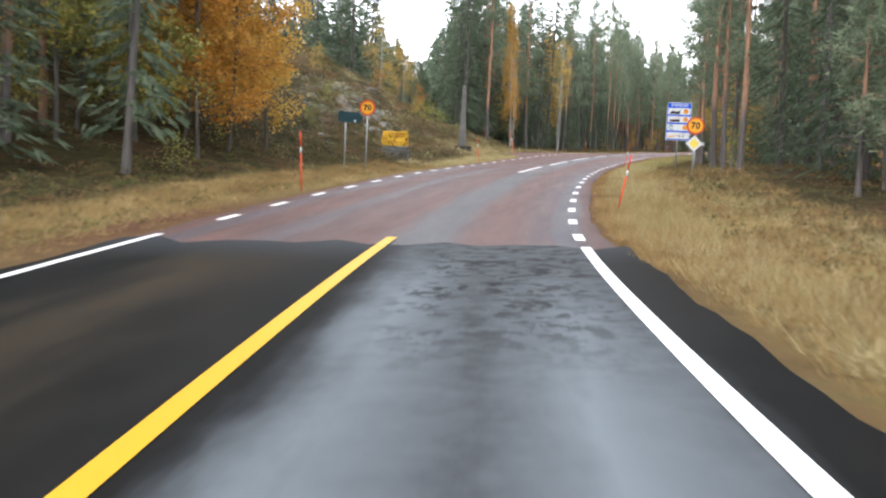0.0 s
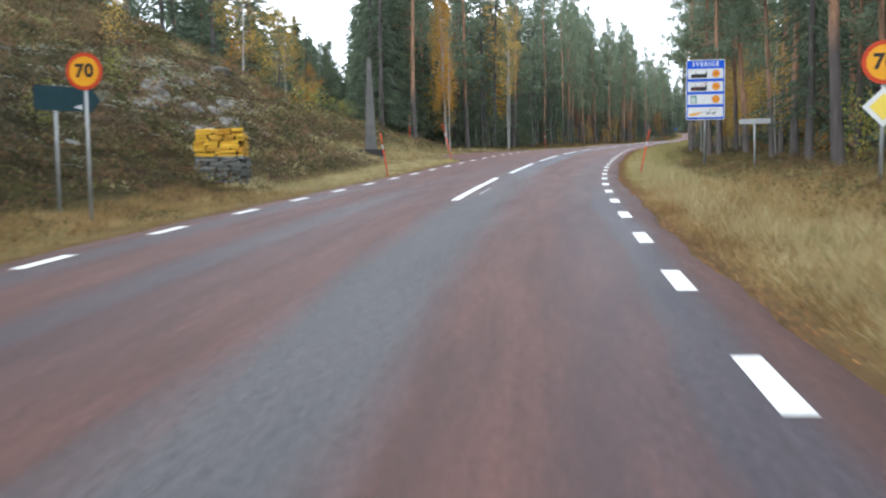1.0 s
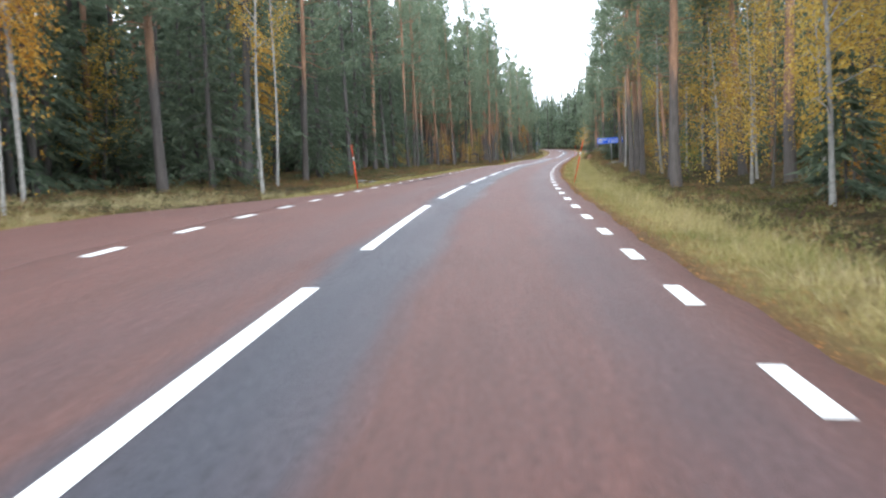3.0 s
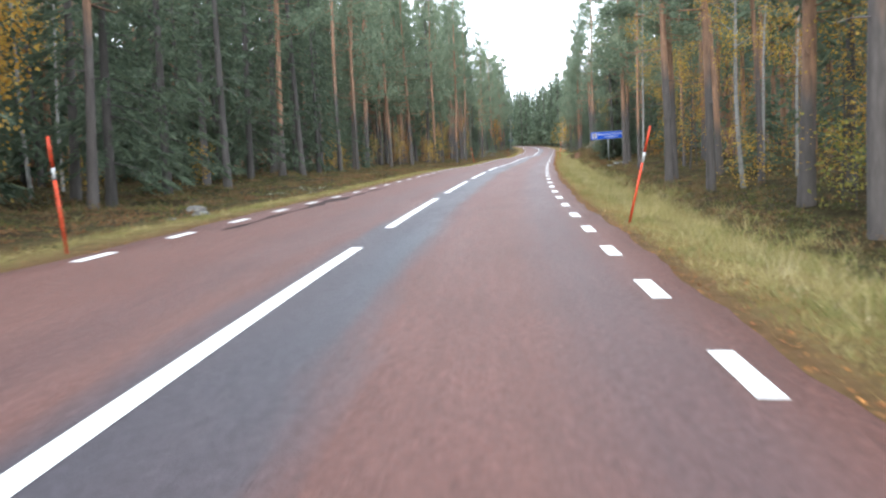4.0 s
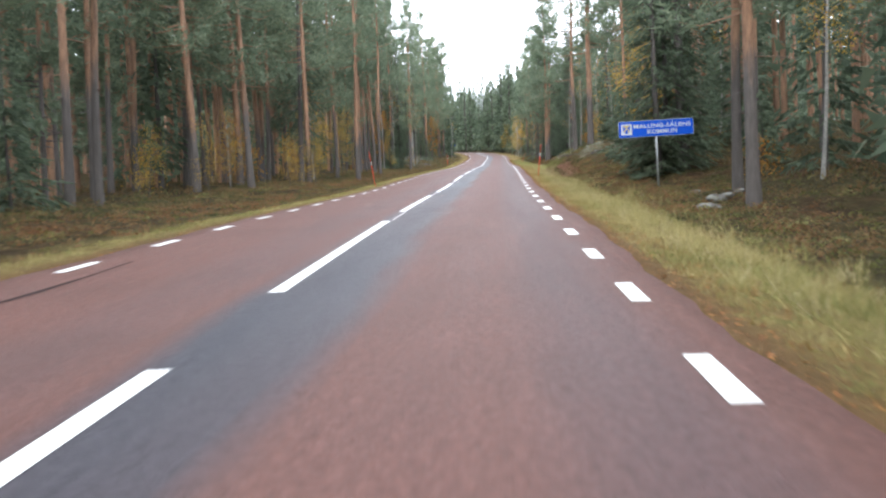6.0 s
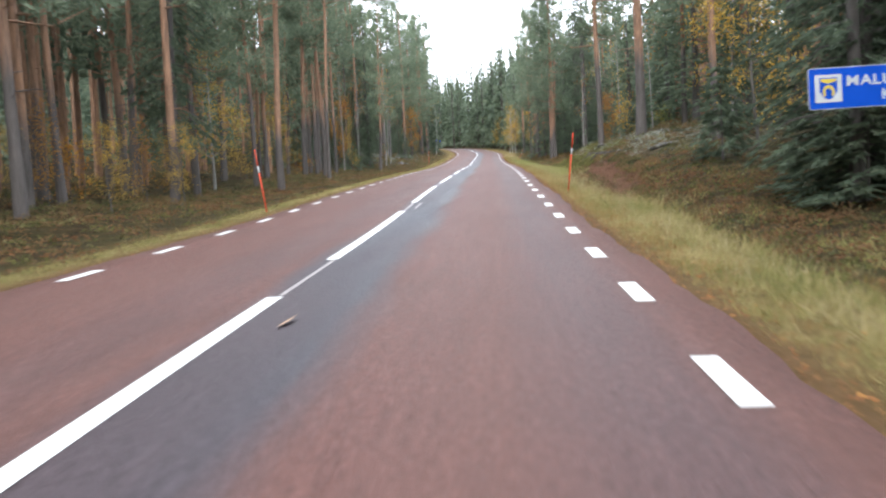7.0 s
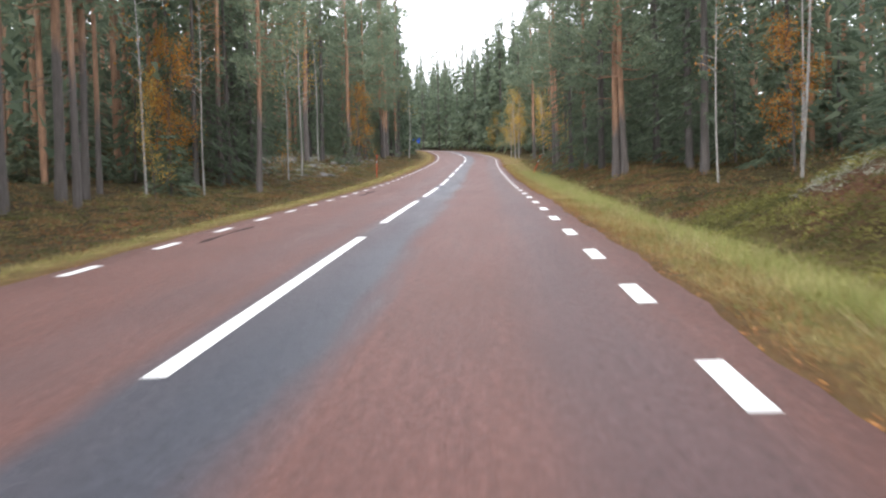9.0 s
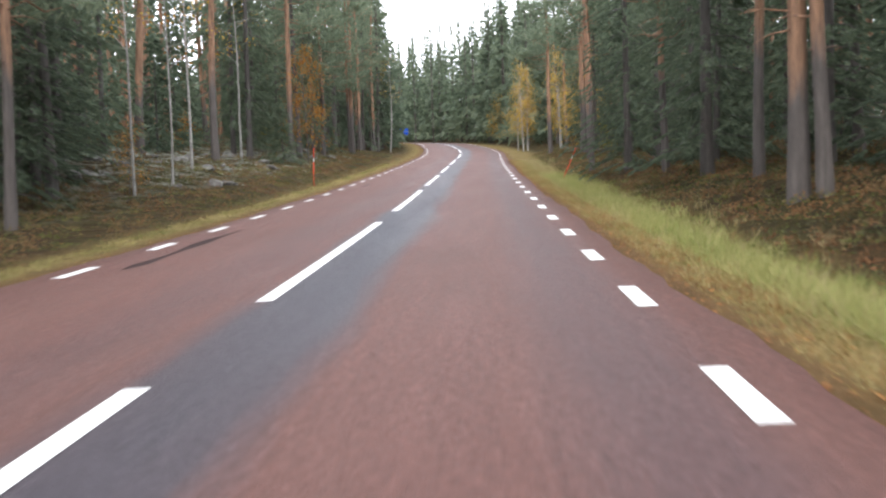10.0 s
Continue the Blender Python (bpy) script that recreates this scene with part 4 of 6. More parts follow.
KINDS = {
    "back_pine": ([pine(17, 17.0, 0.16, 0.30, 2.4, 44, 7, 1.55), pine(18, 18.0, 0.15, 0.36, 2.2, 42, 7, 1.55)], "tall Scots pine with orange upper bark, deeper in the wood", "pine tree"),
    "pine": ([pine(11, 17.0), pine(12, 18.5, 0.17, 0.36, 2.4), pine(13, 15.5, 0.15, 0.24, 2.5), pine(14, 16.5, 0.15, 0.38, 2.1, 44)], "tall Scots pine with orange upper bark, high green crown", "pine tree"),
    "young_pine": ([pine(15, 8.5, 0.10, 0.2, 1.6, 36), pine(16, 10.0, 0.11, 0.25, 1.8, 40)], "young Scots pine with green boughs low on its stem", "pine tree"),
    "spruce": ([spruce(21, coarse=0.74), spruce(22, 16.0, 0.16, 0.1, 2.0, 0.34, 0.74), spruce(23, 11.5, 0.12, 0.03, 2.0, 0.34, 0.74), spruce(24, 15.0, 0.15, 0.2, 1.7, 0.36, 0.74)], "dark green spruce with drooping boughs", "spruce tree"),
    "near_spruce": ([spruce(51, 14.0, 0.13, 0.01, 2.3, 0.30, 0.58), spruce(52, 15.5, 0.14, 0.03, 2.1, 0.30, 0.58)], "dark green spruce with boughs down to the ground", "spruce tree"),
    "hill_spruce": ([spruce(27, 13.0, 0.13, 0.04, 2.1, 0.42, 1.5), spruce(28, 15.0, 0.15, 0.08, 2.0, 0.42, 1.5), spruce(29, 10.5, 0.11, 0.03, 1.9, 0.4, 1.5)], "dark green spruce behind the roadside trees", "spruce tree"),
    "small_spruce": ([spruce(25, 4.2, 0.05, 0.02, 1.25, 0.22, 1.2), spruce(26, 2.8, 0.04, 0.02, 0.95, 0.18, 1.1)], "small young spruce, dark green", "spruce tree"),
    "birch": ([broadleaf(31, 10.5, 0.075, LEAF_YELLOW, BIRCH_BARK, 0.38, 1.3, 22, 130, 0.08), broadleaf(32, 9.0, 0.06, LEAF_ORANGE, BIRCH_BARK, 0.42, 1.1, 18, 90, 0.08)], "slender white-barked birch with sparse yellow leaves", "birch tree"),
    "bare_birch": ([broadleaf(33, 8.0, 0.05, LEAF_ORANGE, BIRCH_BARK, 0.4, 1.0, 14, 12), broadleaf(34, 9.5, 0.06, LEAF_YELLOW, BIRCH_BARK, 0.45, 1.1, 15, 14)], "thin white-stemmed birch, almost bare", "birch tree"),
    "yellow_birch": ([broadleaf(35, 6.0, 0.055, LEAF_YELLOW, GREY_BARK, 0.14, 1.35, 26, 105, 0.08), broadleaf(36, 7.5, 0.065, LEAF_YELLOW, BIRCH_BARK, 0.2, 1.4, 26, 105, 0.08, 0.6)], "young birch in bright yellow autumn leaf", "birch tree"),
    "orange_birch": ([broadleaf(37, 5.5, 0.05, LEAF_ORANGE, GREY_BARK, 0.16, 1.25, 24, 120, 0.08), broadleaf(38, 12.5, 0.065, LEAF_AMBER, GREY_BARK, 0.08, 2.4, 50, 210, 0.125)], "young birch in orange autumn leaf", "birch tree"),
    "aspen": ([broadleaf(39, 12.5, 0.07, LEAF_OLIVE, GREY_BARK, 0.08, 2.4, 48, 200, 0.125), broadleaf(40, 12.0, 0.065, LEAF_GOLD, GREY_BARK, 0.09, 2.2, 46, 200, 0.125)], "leafy aspen turning from green to yellow", "aspen tree"),
    "young_birch": ([broadleaf(45, 4.6, 0.03, LEAF_YELLOW, GREY_BARK, 0.12, 0.8, 20, 60, 0.065), broadleaf(46, 4.0, 0.028, LEAF_ORANGE, GREY_BARK, 0.15, 0.7, 18, 50, 0.065)], "young birch with thin yellow and orange leaves", "birch tree"),
    "weeping_birch": ([broadleaf(41, 14.5, 0.075, LEAF_GOLD, BIRCH_BARK, 0.26, 1.15, 46, 260, 0.11, 1.7)], "tall birch with hanging yellow foliage", "birch tree"),
    "sapling": ([broadleaf(42, 2.4, 0.02, LEAF_YELLOW, GREY_BARK, 0.1, 0.55, 12, 45, 0.09), broadleaf(43, 1.7, 0.015, LEAF_OLIVE, GREY_BARK, 0.1, 0.5, 10, 40, 0.09), broadleaf(44, 2.0, 0.018, LEAF_ORANGE, GREY_BARK, 0.1, 0.5, 11, 40, 0.09)], "small sapling with autumn leaves", "sapling"),
}
TALL = {"pine": 17.0, "back_pine": 17.0, "hill_spruce": 13.5, "young_pine": 9.5, "spruce": 14.5, "small_spruce": 3.5, "yellow_birch": 7.0, "sapling": 2.0, "weeping_birch": 13.5}
trees_rng = rng_of(5)
standing = []


def skyline_cap(s, w):
    """Height that a tree may reach on the hill's shoulder, fitted to the sky gap in the camera's view."""
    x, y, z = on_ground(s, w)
    dx, dy = x - 5.5, y - 42.0  # from a point on the camera's path
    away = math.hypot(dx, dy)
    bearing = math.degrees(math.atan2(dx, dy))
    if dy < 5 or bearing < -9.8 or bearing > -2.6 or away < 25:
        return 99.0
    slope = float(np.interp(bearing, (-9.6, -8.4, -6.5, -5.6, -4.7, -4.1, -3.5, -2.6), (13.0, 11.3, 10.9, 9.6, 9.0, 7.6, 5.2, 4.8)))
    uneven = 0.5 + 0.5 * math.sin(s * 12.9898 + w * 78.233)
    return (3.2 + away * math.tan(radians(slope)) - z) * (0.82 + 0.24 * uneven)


def plant(kind, s, w, size=1.0, girth=1.0, which=None, lean=0.0):
    if abs(w) > 10.6 and s > 30:
        kind = {"pine": "back_pine", "spruce": "hill_spruce"}.get(kind, kind)
    meshes, label, category = KINDS[kind]
    k = int(trees_rng.integers(len(meshes))) if which is None else which
    trunk, crown = meshes[k]
    room = skyline_cap(s, w) / (TALL.get(kind, 10.0) * size)
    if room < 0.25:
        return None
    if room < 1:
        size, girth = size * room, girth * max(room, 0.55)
    base = on_ground(s, w, 0.03)
    m = Matrix.Translation(base) @ pose(0, 0, 0, trees_rng.normal() * 0.8, trees_rng.normal() * 0.8 + lean, trees_rng.uniform(0, 360)) @ Matrix.Diagonal((girth, girth, size, 1))
    name = {"sapling": "sapling"}.get(kind, category.replace(" ", "_"))
    ob = thing(name, m, label, category, "trees of the roadside forest")
    part("trunk", trunk, ob)
    part("crown", crown, ob)
    standing.append((s, w))
    return ob


# trees that stand out along the road: metres along, metres across, thickness of stem
BIRCHES_L = [(198.6, -7.9, 0.12), (-11.8, -10.9, 0.15), (-9.6, -9.6, 0.16), (-6.9, -9.7, 0.13), (42.6, -7.8, 0.12), (44.5, -8.4, 0.18), (53.9, -5.9, 0.14), (58.8, -6.8, 0.12), (88.2, -25.4, 0.33), (187.4, -8.9, 0.10), (201.6, -7.8, 0.15), (206.7, -8.7, 0.17), (217.6, -9.6, 0.19), (258.6, -6.2, 0.20)]
BIRCHES_R = [(73.6, 8.4, 0.17), (95.8, 7.8, 0.14), (173.1, 9, 0.08), (179.1, 8.6, 0.09)]
ORANGES_L = [(189.3, -11, 0.15), (222.5, -7.3, 0.18)]
PINES_L = [(-14.4, -13.3, 0.29), (42.6, -10.1, 0.36), (47.5, -11.4, 0.27), (53.8, -9, 0.33), (67.6, -8, 0.26), (87.9, -8.8, 0.28), (98.3, -8.4, 0.25), (104, -8.6, 0.24), (113.9, -9.9, 0.28), (116.1, -15.3, 0.30), (121.5, -12.5, 0.27), (121.8, -17.1, 0.29), (126.7, -10.4, 0.30), (129.1, -13.9, 0.34), (130.8, -9.2, 0.32), (138.5, -8.1, 0.28), (140.3, -13.2, 0.31), (145.3, -9.5, 0.27), (146.3, -12.7, 0.38), (149.2, -7.1, 0.28), (150.7, -15.1, 0.42), (152.9, -9.1, 0.25), (154.1, -12.3, 0.42), (158.6, -12.2, 0.39), (163.6, -7.5, 0.24), (169.4, -8.7, 0.29)]
PINES_L_2 = [(174.2, -10.1, 0.22), (176.2, -9.1, 0.13), (179, -10.8, 0.33), (184.7, -11.9, 0.22), (189.2, -14.5, 0.36), (190.8, -7.6, 0.25), (209.8, -11.7, 0.35), (228.7, -9.4, 0.24), (240.2, -7.6, 0.28)]
PINES_R = [(187.6, 6.85, 0.30), (-2.2, 8.6, 0.25), (-0.4, 8.2, 0.15), (5.2, 8.2, 0.28), (21.3, 10, 0.28), (22.9, 9.4, 0.18), (33.4, 8.1, 0.26), (36.3, 7.8, 0.27), (40.1, 9.5, 0.28), (42.4, 8.7, 0.30), (56.2, 10.3, 0.41), (59.9, 7.3, 0.42), (65.8, 7.9, 0.36), (73.2, 7.4, 0.24), (75, 9.2, 0.17), (82.4, 7.5, 0.30), (83.7, 9.6, 0.27), (85.3, 8, 0.39), (99.2, 10.4, 0.19), (101.3, 8.2, 0.20), (111.5, 8.2, 0.33), (115.1, 8.7, 0.29), (138, 8.6, 0.14), (144.0, 7.3, 0.40), (159.8, 7.6, 0.30), (187.1, 7.1, 0.26), (191.4, 7.3, 0.19), (199.4, 7, 0.23), (210.7, 6.2, 0.21)]
PINES_R_2 = [(219.1, 7.1, 0.31), (229.1, 7.8, 0.42), (238.1, 6.4, 0.31)]
SPRUCES_L = [(40.5, -12.4, 0.21), (56.9, -8.5, 0.20), (79.4, -8.5, 0.29), (90.8, -8.6, 0.22), (95.3, -8.9, 0.24), (104.3, -12.1, 0.24), (196.3, -9.2, 0.22)]
SPRUCES_R = [(-8.6, 11.6, 0.19), (-3.5, 11.2, 0.22), (1.2, 10.5, 0.24), (125.8, 8.2, 0.21), (183, 9.1, 0.16), (186.2, 9.3, 0.18), (195.8, 7.3, 0.17), (204.5, 6.7, 0.23)]
YELLOWS_L = [(59, -13.4, 0.22), (149.7, -10.1, 0.13), (163.1, -10.3, 0.12)]
YELLOWS_R = [(43.6, 7.7, 0.07), (47.1, 9.3, 0.08), (53.7, 10.6, 0.14), (59, 9.7, 0.12), (61.9, 9.1, 0.13), (90.8, 9.5, 0.09), (134.4, 8.9, 0.13), (140.6, 9.7, 0.11)]

for s, w, d in PINES_L + PINES_L_2 + PINES_R + PINES_R_2:
    plant("pine", s, w, trees_rng.uniform(0.92, 1.1) * (1.12 if w < 0 and s > 112 else 1.22 if w < 0 and s > 38 else 1.0), min(1.15, max(0.62, d / 0.31)))
for s, w, d in SPRUCES_L + SPRUCES_R:
    plant("near_spruce" if abs(w) < 7.7 or s < 5 else "spruce", s, w, trees_rng.uniform(0.9, 1.1) * (1.2 if w < 0 and 38 < s < 90 else 1.0), trees_rng.uniform(0.9, 1.1))
for s, w, d in BIRCHES_L + BIRCHES_R:
    if 42 < s < 45:
        plant("bare_birch", s, w, 1.1, 0.8)
    elif s < 0:
        plant("orange_birch" if s > -11 else "aspen", s, w, 1.0, 1.0, 1 if s > -11 else 0)
    else:
        plant("birch" if s < 110 else "bare_birch", s, w, trees_rng.uniform(0.9, 1.15), min(1.0, max(0.7, d / 0.18)))
for s, w, d in YELLOWS_L + YELLOWS_R:
    plant("yellow_birch", s, w, trees_rng.uniform(0.85, 1.1), 1.0)
for s, w, d in ORANGES_L:
    plant("orange_birch", s, w, 1.1, 1.0, 0)
# dark spruces close behind the verge
for s, w in ((39.0, -11.2), (43.2, -12.6), (45.8, -13.2), (48, -13.8), (46.2, -12.4), (60.5, -8.4), (63.5, -9.6), (66, -10), (70, -8.6), (76, -9.4), (82, -10.2), (84.5, -9.2), (92.5, -10.5), (98.5, -11), (100.5, -10), (72.5, -10.8), (87, -11.5), (47.5, -14.5)):
    plant("near_spruce" if s < 51 else "spruce", s, w, trees_rng.uniform(1.05, 1.3), trees_rng.uniform(0.9, 1.15))
for s, w in ((126.5, 9.2), (129, 9.8), (189, 9.8), (193.5, 9.4), (197.5, 10.2), (202, 9), (207.5, 9.6), (212, 9), (216, 10), (222, 9.4), (227, 10)):
    plant("spruce", s, w, trees_rng.uniform(0.9, 1.15), trees_rng.uniform(0.9, 1.15))
plant("yellow_birch", 255, 5.4, 1.05, 0.95, 1)
# the broad-leaved clump at the start, the hanging yellow birches by the bend
for s, w, k, v in ((-13, -12.6, "aspen", 0), (-10.6, -13.4, "aspen", 0), (-8, -13, "aspen", 0), (-8.2, -10.8, "orange_birch", 1), (-5.2, -11.2, "orange_birch", 1), (-3.4, -9.6, "aspen", 1), (-10.4, -11.4, "aspen", 0), (-6.4, -12.6, "orange_birch", 1), (-2.2, -11.8, "aspen", 1), (-0.8, -12.8, "orange_birch", 1)):
    plant(k, s, w, trees_rng.uniform(0.92, 1.1), 1.0, v)
for k in range(10):  # dark spruces behind the clump
    plant("hill_spruce", -12 + 1.6 * k, -17.5 - 3.0 * trees_rng.uniform(), trees_rng.uniform(0.6, 0.85), 1.1)
for s, w, sz in ((44.8, -8.55, 0.92), (65, -9.4, 0.9)):
    plant("weeping_birch", s, w, sz, 0.62 if s < 50 else 0.95)

# the rest of the wood, thinning out behind
WOODS = [  # from, to, side, what grows there
    (-58, -28, -1, "hill_spruce pine hill_spruce"), (-18, 0, -1, "hill_spruce aspen hill_spruce"), (38, 78, -1, "spruce spruce spruce pine birch"),
    (78, 102, -1, "spruce pine spruce pine pine"), (102, 176, -1, "pine pine young_pine pine spruce pine"), (176, 235, -1, "spruce bare_birch pine spruce orange_birch pine"),
    (235, 400, -1, "spruce pine spruce"), (-58, 18, 1, "spruce pine spruce young_pine"), (18, 68, 1, "pine yellow_birch pine spruce pine"),
    (68, 118, 1, "pine pine spruce pine birch pine"), (118, 133, 1, "spruce spruce pine"), (133, 168, 1, "pine pine pine pine bare_birch"),
    (168, 186, 1, "bare_birch birch bare_birch orange_birch pine"), (186, 240, 1, "spruce spruce pine spruce"), (240, 400, 1, "pine spruce spruce pine yellow_birch")]
for s0, s1, sd, mix in WOODS:
    mix = mix.split()
    s1 = min(s1, 262)
    if s0 >= s1:
        continue
    todo = int((s1 - s0) * (0.25 if s0 > -30 else 0.22))
    for _ in range(todo * 12):
        if todo <= 0:
            break
        s = trees_rng.uniform(s0, s1)
        w = sd * (8.4 + 6.6 * trees_rng.uniform(0, 1))
        if 90 < s < 124 and 0 < w < 11 or 38 < s < 56 and -12.5 < w < 0:
            continue
        if any((s - p) ** 2 + (w - q) ** 2 < 4.0 for p, q in standing):
            continue
        todo -= 1
        kind = mix[int(trees_rng.integers(len(mix)))]
        if kind == "spruce" and abs(w) > 11:
            kind = "hill_spruce"
        plant(kind, s, w, trees_rng.uniform(0.8, 1.1) * (1.2 if sd < 0 and s > 38 else 1.0), trees_rng.uniform(0.75, 1.05), 0 if kind == "aspen" or kind == "orange_birch" and s > 0 else None)
# spruces and shrubs on the hill
for k in range(64):
    s, w = trees_rng.uniform(4, 58), -trees_rng.uniform(18, 46)
    plant(("hill_spruce", "young_pine", "hill_spruce", "pine", "hill_spruce", "hill_spruce")[k % 6], s, w, trees_rng.uniform(0.75, 1.05), trees_rng.uniform(0.8, 1.0))
for k in range(42):
    plant("hill_spruce", trees_rng.uniform(46, 100), -trees_rng.uniform(16, 44), trees_rng.uniform(0.85, 1.1), trees_rng.uniform(0.85, 1.05))
for s, w, k in ((21, -12.5, "sapling"), (24, -13.5, "yellow_birch"), (27, -13, "yellow_birch"), (26, -11.5, "sapling"), (31.0, -12.6, "orange_birch"), (28.0, -13.0, "yellow_birch"), (10, -12, "sapling"), (4, -10.5, "sapling"), (15, -14.5, "sapling")):
    plant(k, s, w, 0.8, 0.85, 0 if k == "orange_birch" else None)
# tall wood that closes the view on the far left
for k in range(20):
    plant(("pine", "spruce")[k % 2], 214 + 4.4 * k + trees_rng.uniform(-1.5, 1.5), -trees_rng.uniform(7.2, 9.6), trees_rng.uniform(1.1, 1.25), 0.95)
for k in range(18):
    plant("pine", 100 + 6.2 * k + trees_rng.uniform(-2, 2), -trees_rng.uniform(9.5, 14), trees_rng.uniform(1.05, 1.2), 0.85)
# undergrowth
for k in range(46):
    s = trees_rng.uniform(-15, 250)
    sd = -1 if trees_rng.uniform() < 0.5 else 1
    w = sd * trees_rng.uniform(7.8, 13)
    if -4 < s < 48 and sd < 0:
        continue
    if sd > 0 and 95 < s < 124 and w < 11:
        continue
    plant("small_spruce" if trees_rng.uniform() < 0.35 else "sapling", s, w, trees_rng.uniform(0.7, 1.2), trees_rng.uniform(0.8, 1.2))


for s, w in ((32, -11.6), (36.5, -11.4), (22.5, -10.2)):
    plant("sapling", s, w, trees_rng.uniform(0.7, 1.0), 1.6, 1)
for k in range(10):
    plant("spruce", trees_rng.uniform(43, 62), -trees_rng.uniform(11.5, 17), trees_rng.uniform(1.05, 1.2), 1.0)
plant("orange_birch", 178.5, 10.6, 0.8, 0.8, 0)
for k in range(14):
    plant("hill_spruce", trees_rng.uniform(38, 62), -trees_rng.uniform(13, 23), trees_rng.uniform(0.9, 1.1), 1.0)
for k in range(60):
    s, sd = trees_rng.uniform(48, 252), (-1, 1)[k % 2]
    w = sd * trees_rng.uniform(10.5, 18)
    if not (sd > 0 and 95 < s < 124 or sd < 0 and 104 < s < 174):
        plant("small_spruce", s, w, trees_rng.uniform(0.8, 1.6), trees_rng.uniform(0.9, 1.5))

plant("near_spruce", 126.6, 8.7, 1.0, 0.95, 0)
for s, w in ((194.5, -9.8), (198.0, -10.4), (201.5, -11.2), (192.0, -10.6)):
    plant("near_spruce", s, w, 1.0, 0.95)
# young leaf trees under the pines
for k in range(8):
    plant("young_birch", trees_rng.uniform(58, 98), trees_rng.uniform(8.2, 12.5), trees_rng.uniform(0.8, 1.25), trees_rng.uniform(0.8, 1.2))
for k in range(6):
    plant("young_birch", trees_rng.uniform(108, 172), -trees_rng.uniform(9.0, 12.0), trees_rng.uniform(0.6, 1.0), trees_rng.uniform(0.7, 1.0))
for s, w, k in ((138.6, -9.0, 1.3), (143.5, -9.8, 1.2), (135.2, -10.6, 1.5), (181, -8.6, 1.6), (199, -8.2, 1.0), (236, 8.6, 1.6)):
    plant("young_birch", s, w, k * 0.55, 0.7)
for s, w, k, v in ((133.0, -7.9, 0.40, 0), (138.2, -7.7, 0.42, 0), (131.6, -10.4, 0.5, 1)):
    plant("yellow_birch", s, w, k, 0.5, v)  # bushy young birches among the pine stems
for s, w, k in ((46.5, 9.4, 0.85), (50.2, 10.6, 1.1), (54.0, 9.2, 0.9), (60.5, 10.2, 1.1)):
    plant("yellow_birch", s, w, k, 0.9)
for k in range(74):
    sd = (-1, 1)[k % 2]
    s, w = trees_rng.uniform(44 if sd < 0 else 6, 262), sd * trees_rng.uniform(11.5, 17.5)
    if not (sd > 0 and 95 < s < 124 or sd < 0 and 108 < s < 174):
        plant("hill_spruce", s, w, trees_rng.uniform(0.45, 0.95), trees_rng.uniform(0.9, 1.2))
for s, w, sz in ((256.5, 5.9, 1.0), (258, 5.2, 0.8), (283, 6.2, 0.95), (250, 8.0, 1.1), (244, 7.6, 0.8)):
    plant("yellow_birch", s, w, sz, 0.95)
for s, w, sz in ((125.6, 8.3, 0.7), (126.4, 8.1, 0.55), (126.9, 9.6, 1.1)):
    plant("small_spruce", s, w, sz, 1.05)
for k in range(16):
    plant(("hill_spruce", "young_pine")[k % 2], trees_rng.uniform(58, 84), -trees_rng.uniform(14, 27), trees_rng.uniform(0.8, 1.1), 0.8)


def far_woods(name, side, s0, s1, near, depth, count, seed, shade):
    """Deeper rows of the wood, joined: stems and rough crowns."""
    rng = rng_of(seed)
    green, wood = Geo(), Geo()
    for _ in range(count):
        s = rng.uniform(s0, s1)
        w = side * (near + depth * rng.uniform(0, 1) ** 1.2)
        c = np.array(on_ground(s, w))
        H = rng.uniform(12, 18) * (1.1 if s > 262 else 1.0)
        if side < 0 and -6 < s < 50:
            continue
        H = min(H, skyline_cap(s, w))
        if H < 3:
            continue
        open_wood = (102 < s < 176 and side < 0) or (133 < s < 168 and side > 0)
        tall = rng.uniform() < (0.8 if open_wood else 0.4 if s < 235 else 0.08)
        low = rng.uniform(0.3, 0.5) if tall else 0.03
        wood.tube([c - (0, 0, 0.3), c + (0, 0, H * 0.6), c + (0, 0, H)], (0.15, 0.11, 0.02), 5)
        n = 400 if s > 262 else 185
        u = rng.uniform(0, 1, n)
        z = H * (low + (1 - low) * u)
        full = 1.35 if s > 262 else 1.0
        R = (2.2 if tall else 2.3) * (1 + 0.5 * (full - 1)) * (1 - u) ** (0.5 if tall else 0.85) * rng.uniform(0.35, 1.05, n)
        a = rng.uniform(0, 6.28, n)
        base = c + np.stack([np.cos(a) * R, np.sin(a) * R, z], 1)
        dirs = np.stack([np.cos(a), np.sin(a), rng.uniform(-0.9, 0.3, n)], 1) + rng.normal(size=(n, 3)) * 0.6
        dirs /= np.linalg.norm(dirs, axis=1)[:, None]
        slim = (1.1 - 0.75 * u ** 2) if s > 262 else 1.0
        fan(green, base - dirs * 0.3, dirs, rng.uniform(0.5, 1.05, n) * full * slim, rng.uniform(0.09, 0.22, n) * full * slim, rng)
    ob = thing(name, Matrix.Identity(4), "deep conifer forest, dark green", "forest", kind="stuff")
    part("trunks", wood.mesh("trunks", PINE_BARK if s1 < 300 else SPRUCE_BARK, True), ob)
    part("crowns", green.mesh("crowns", shade), ob)


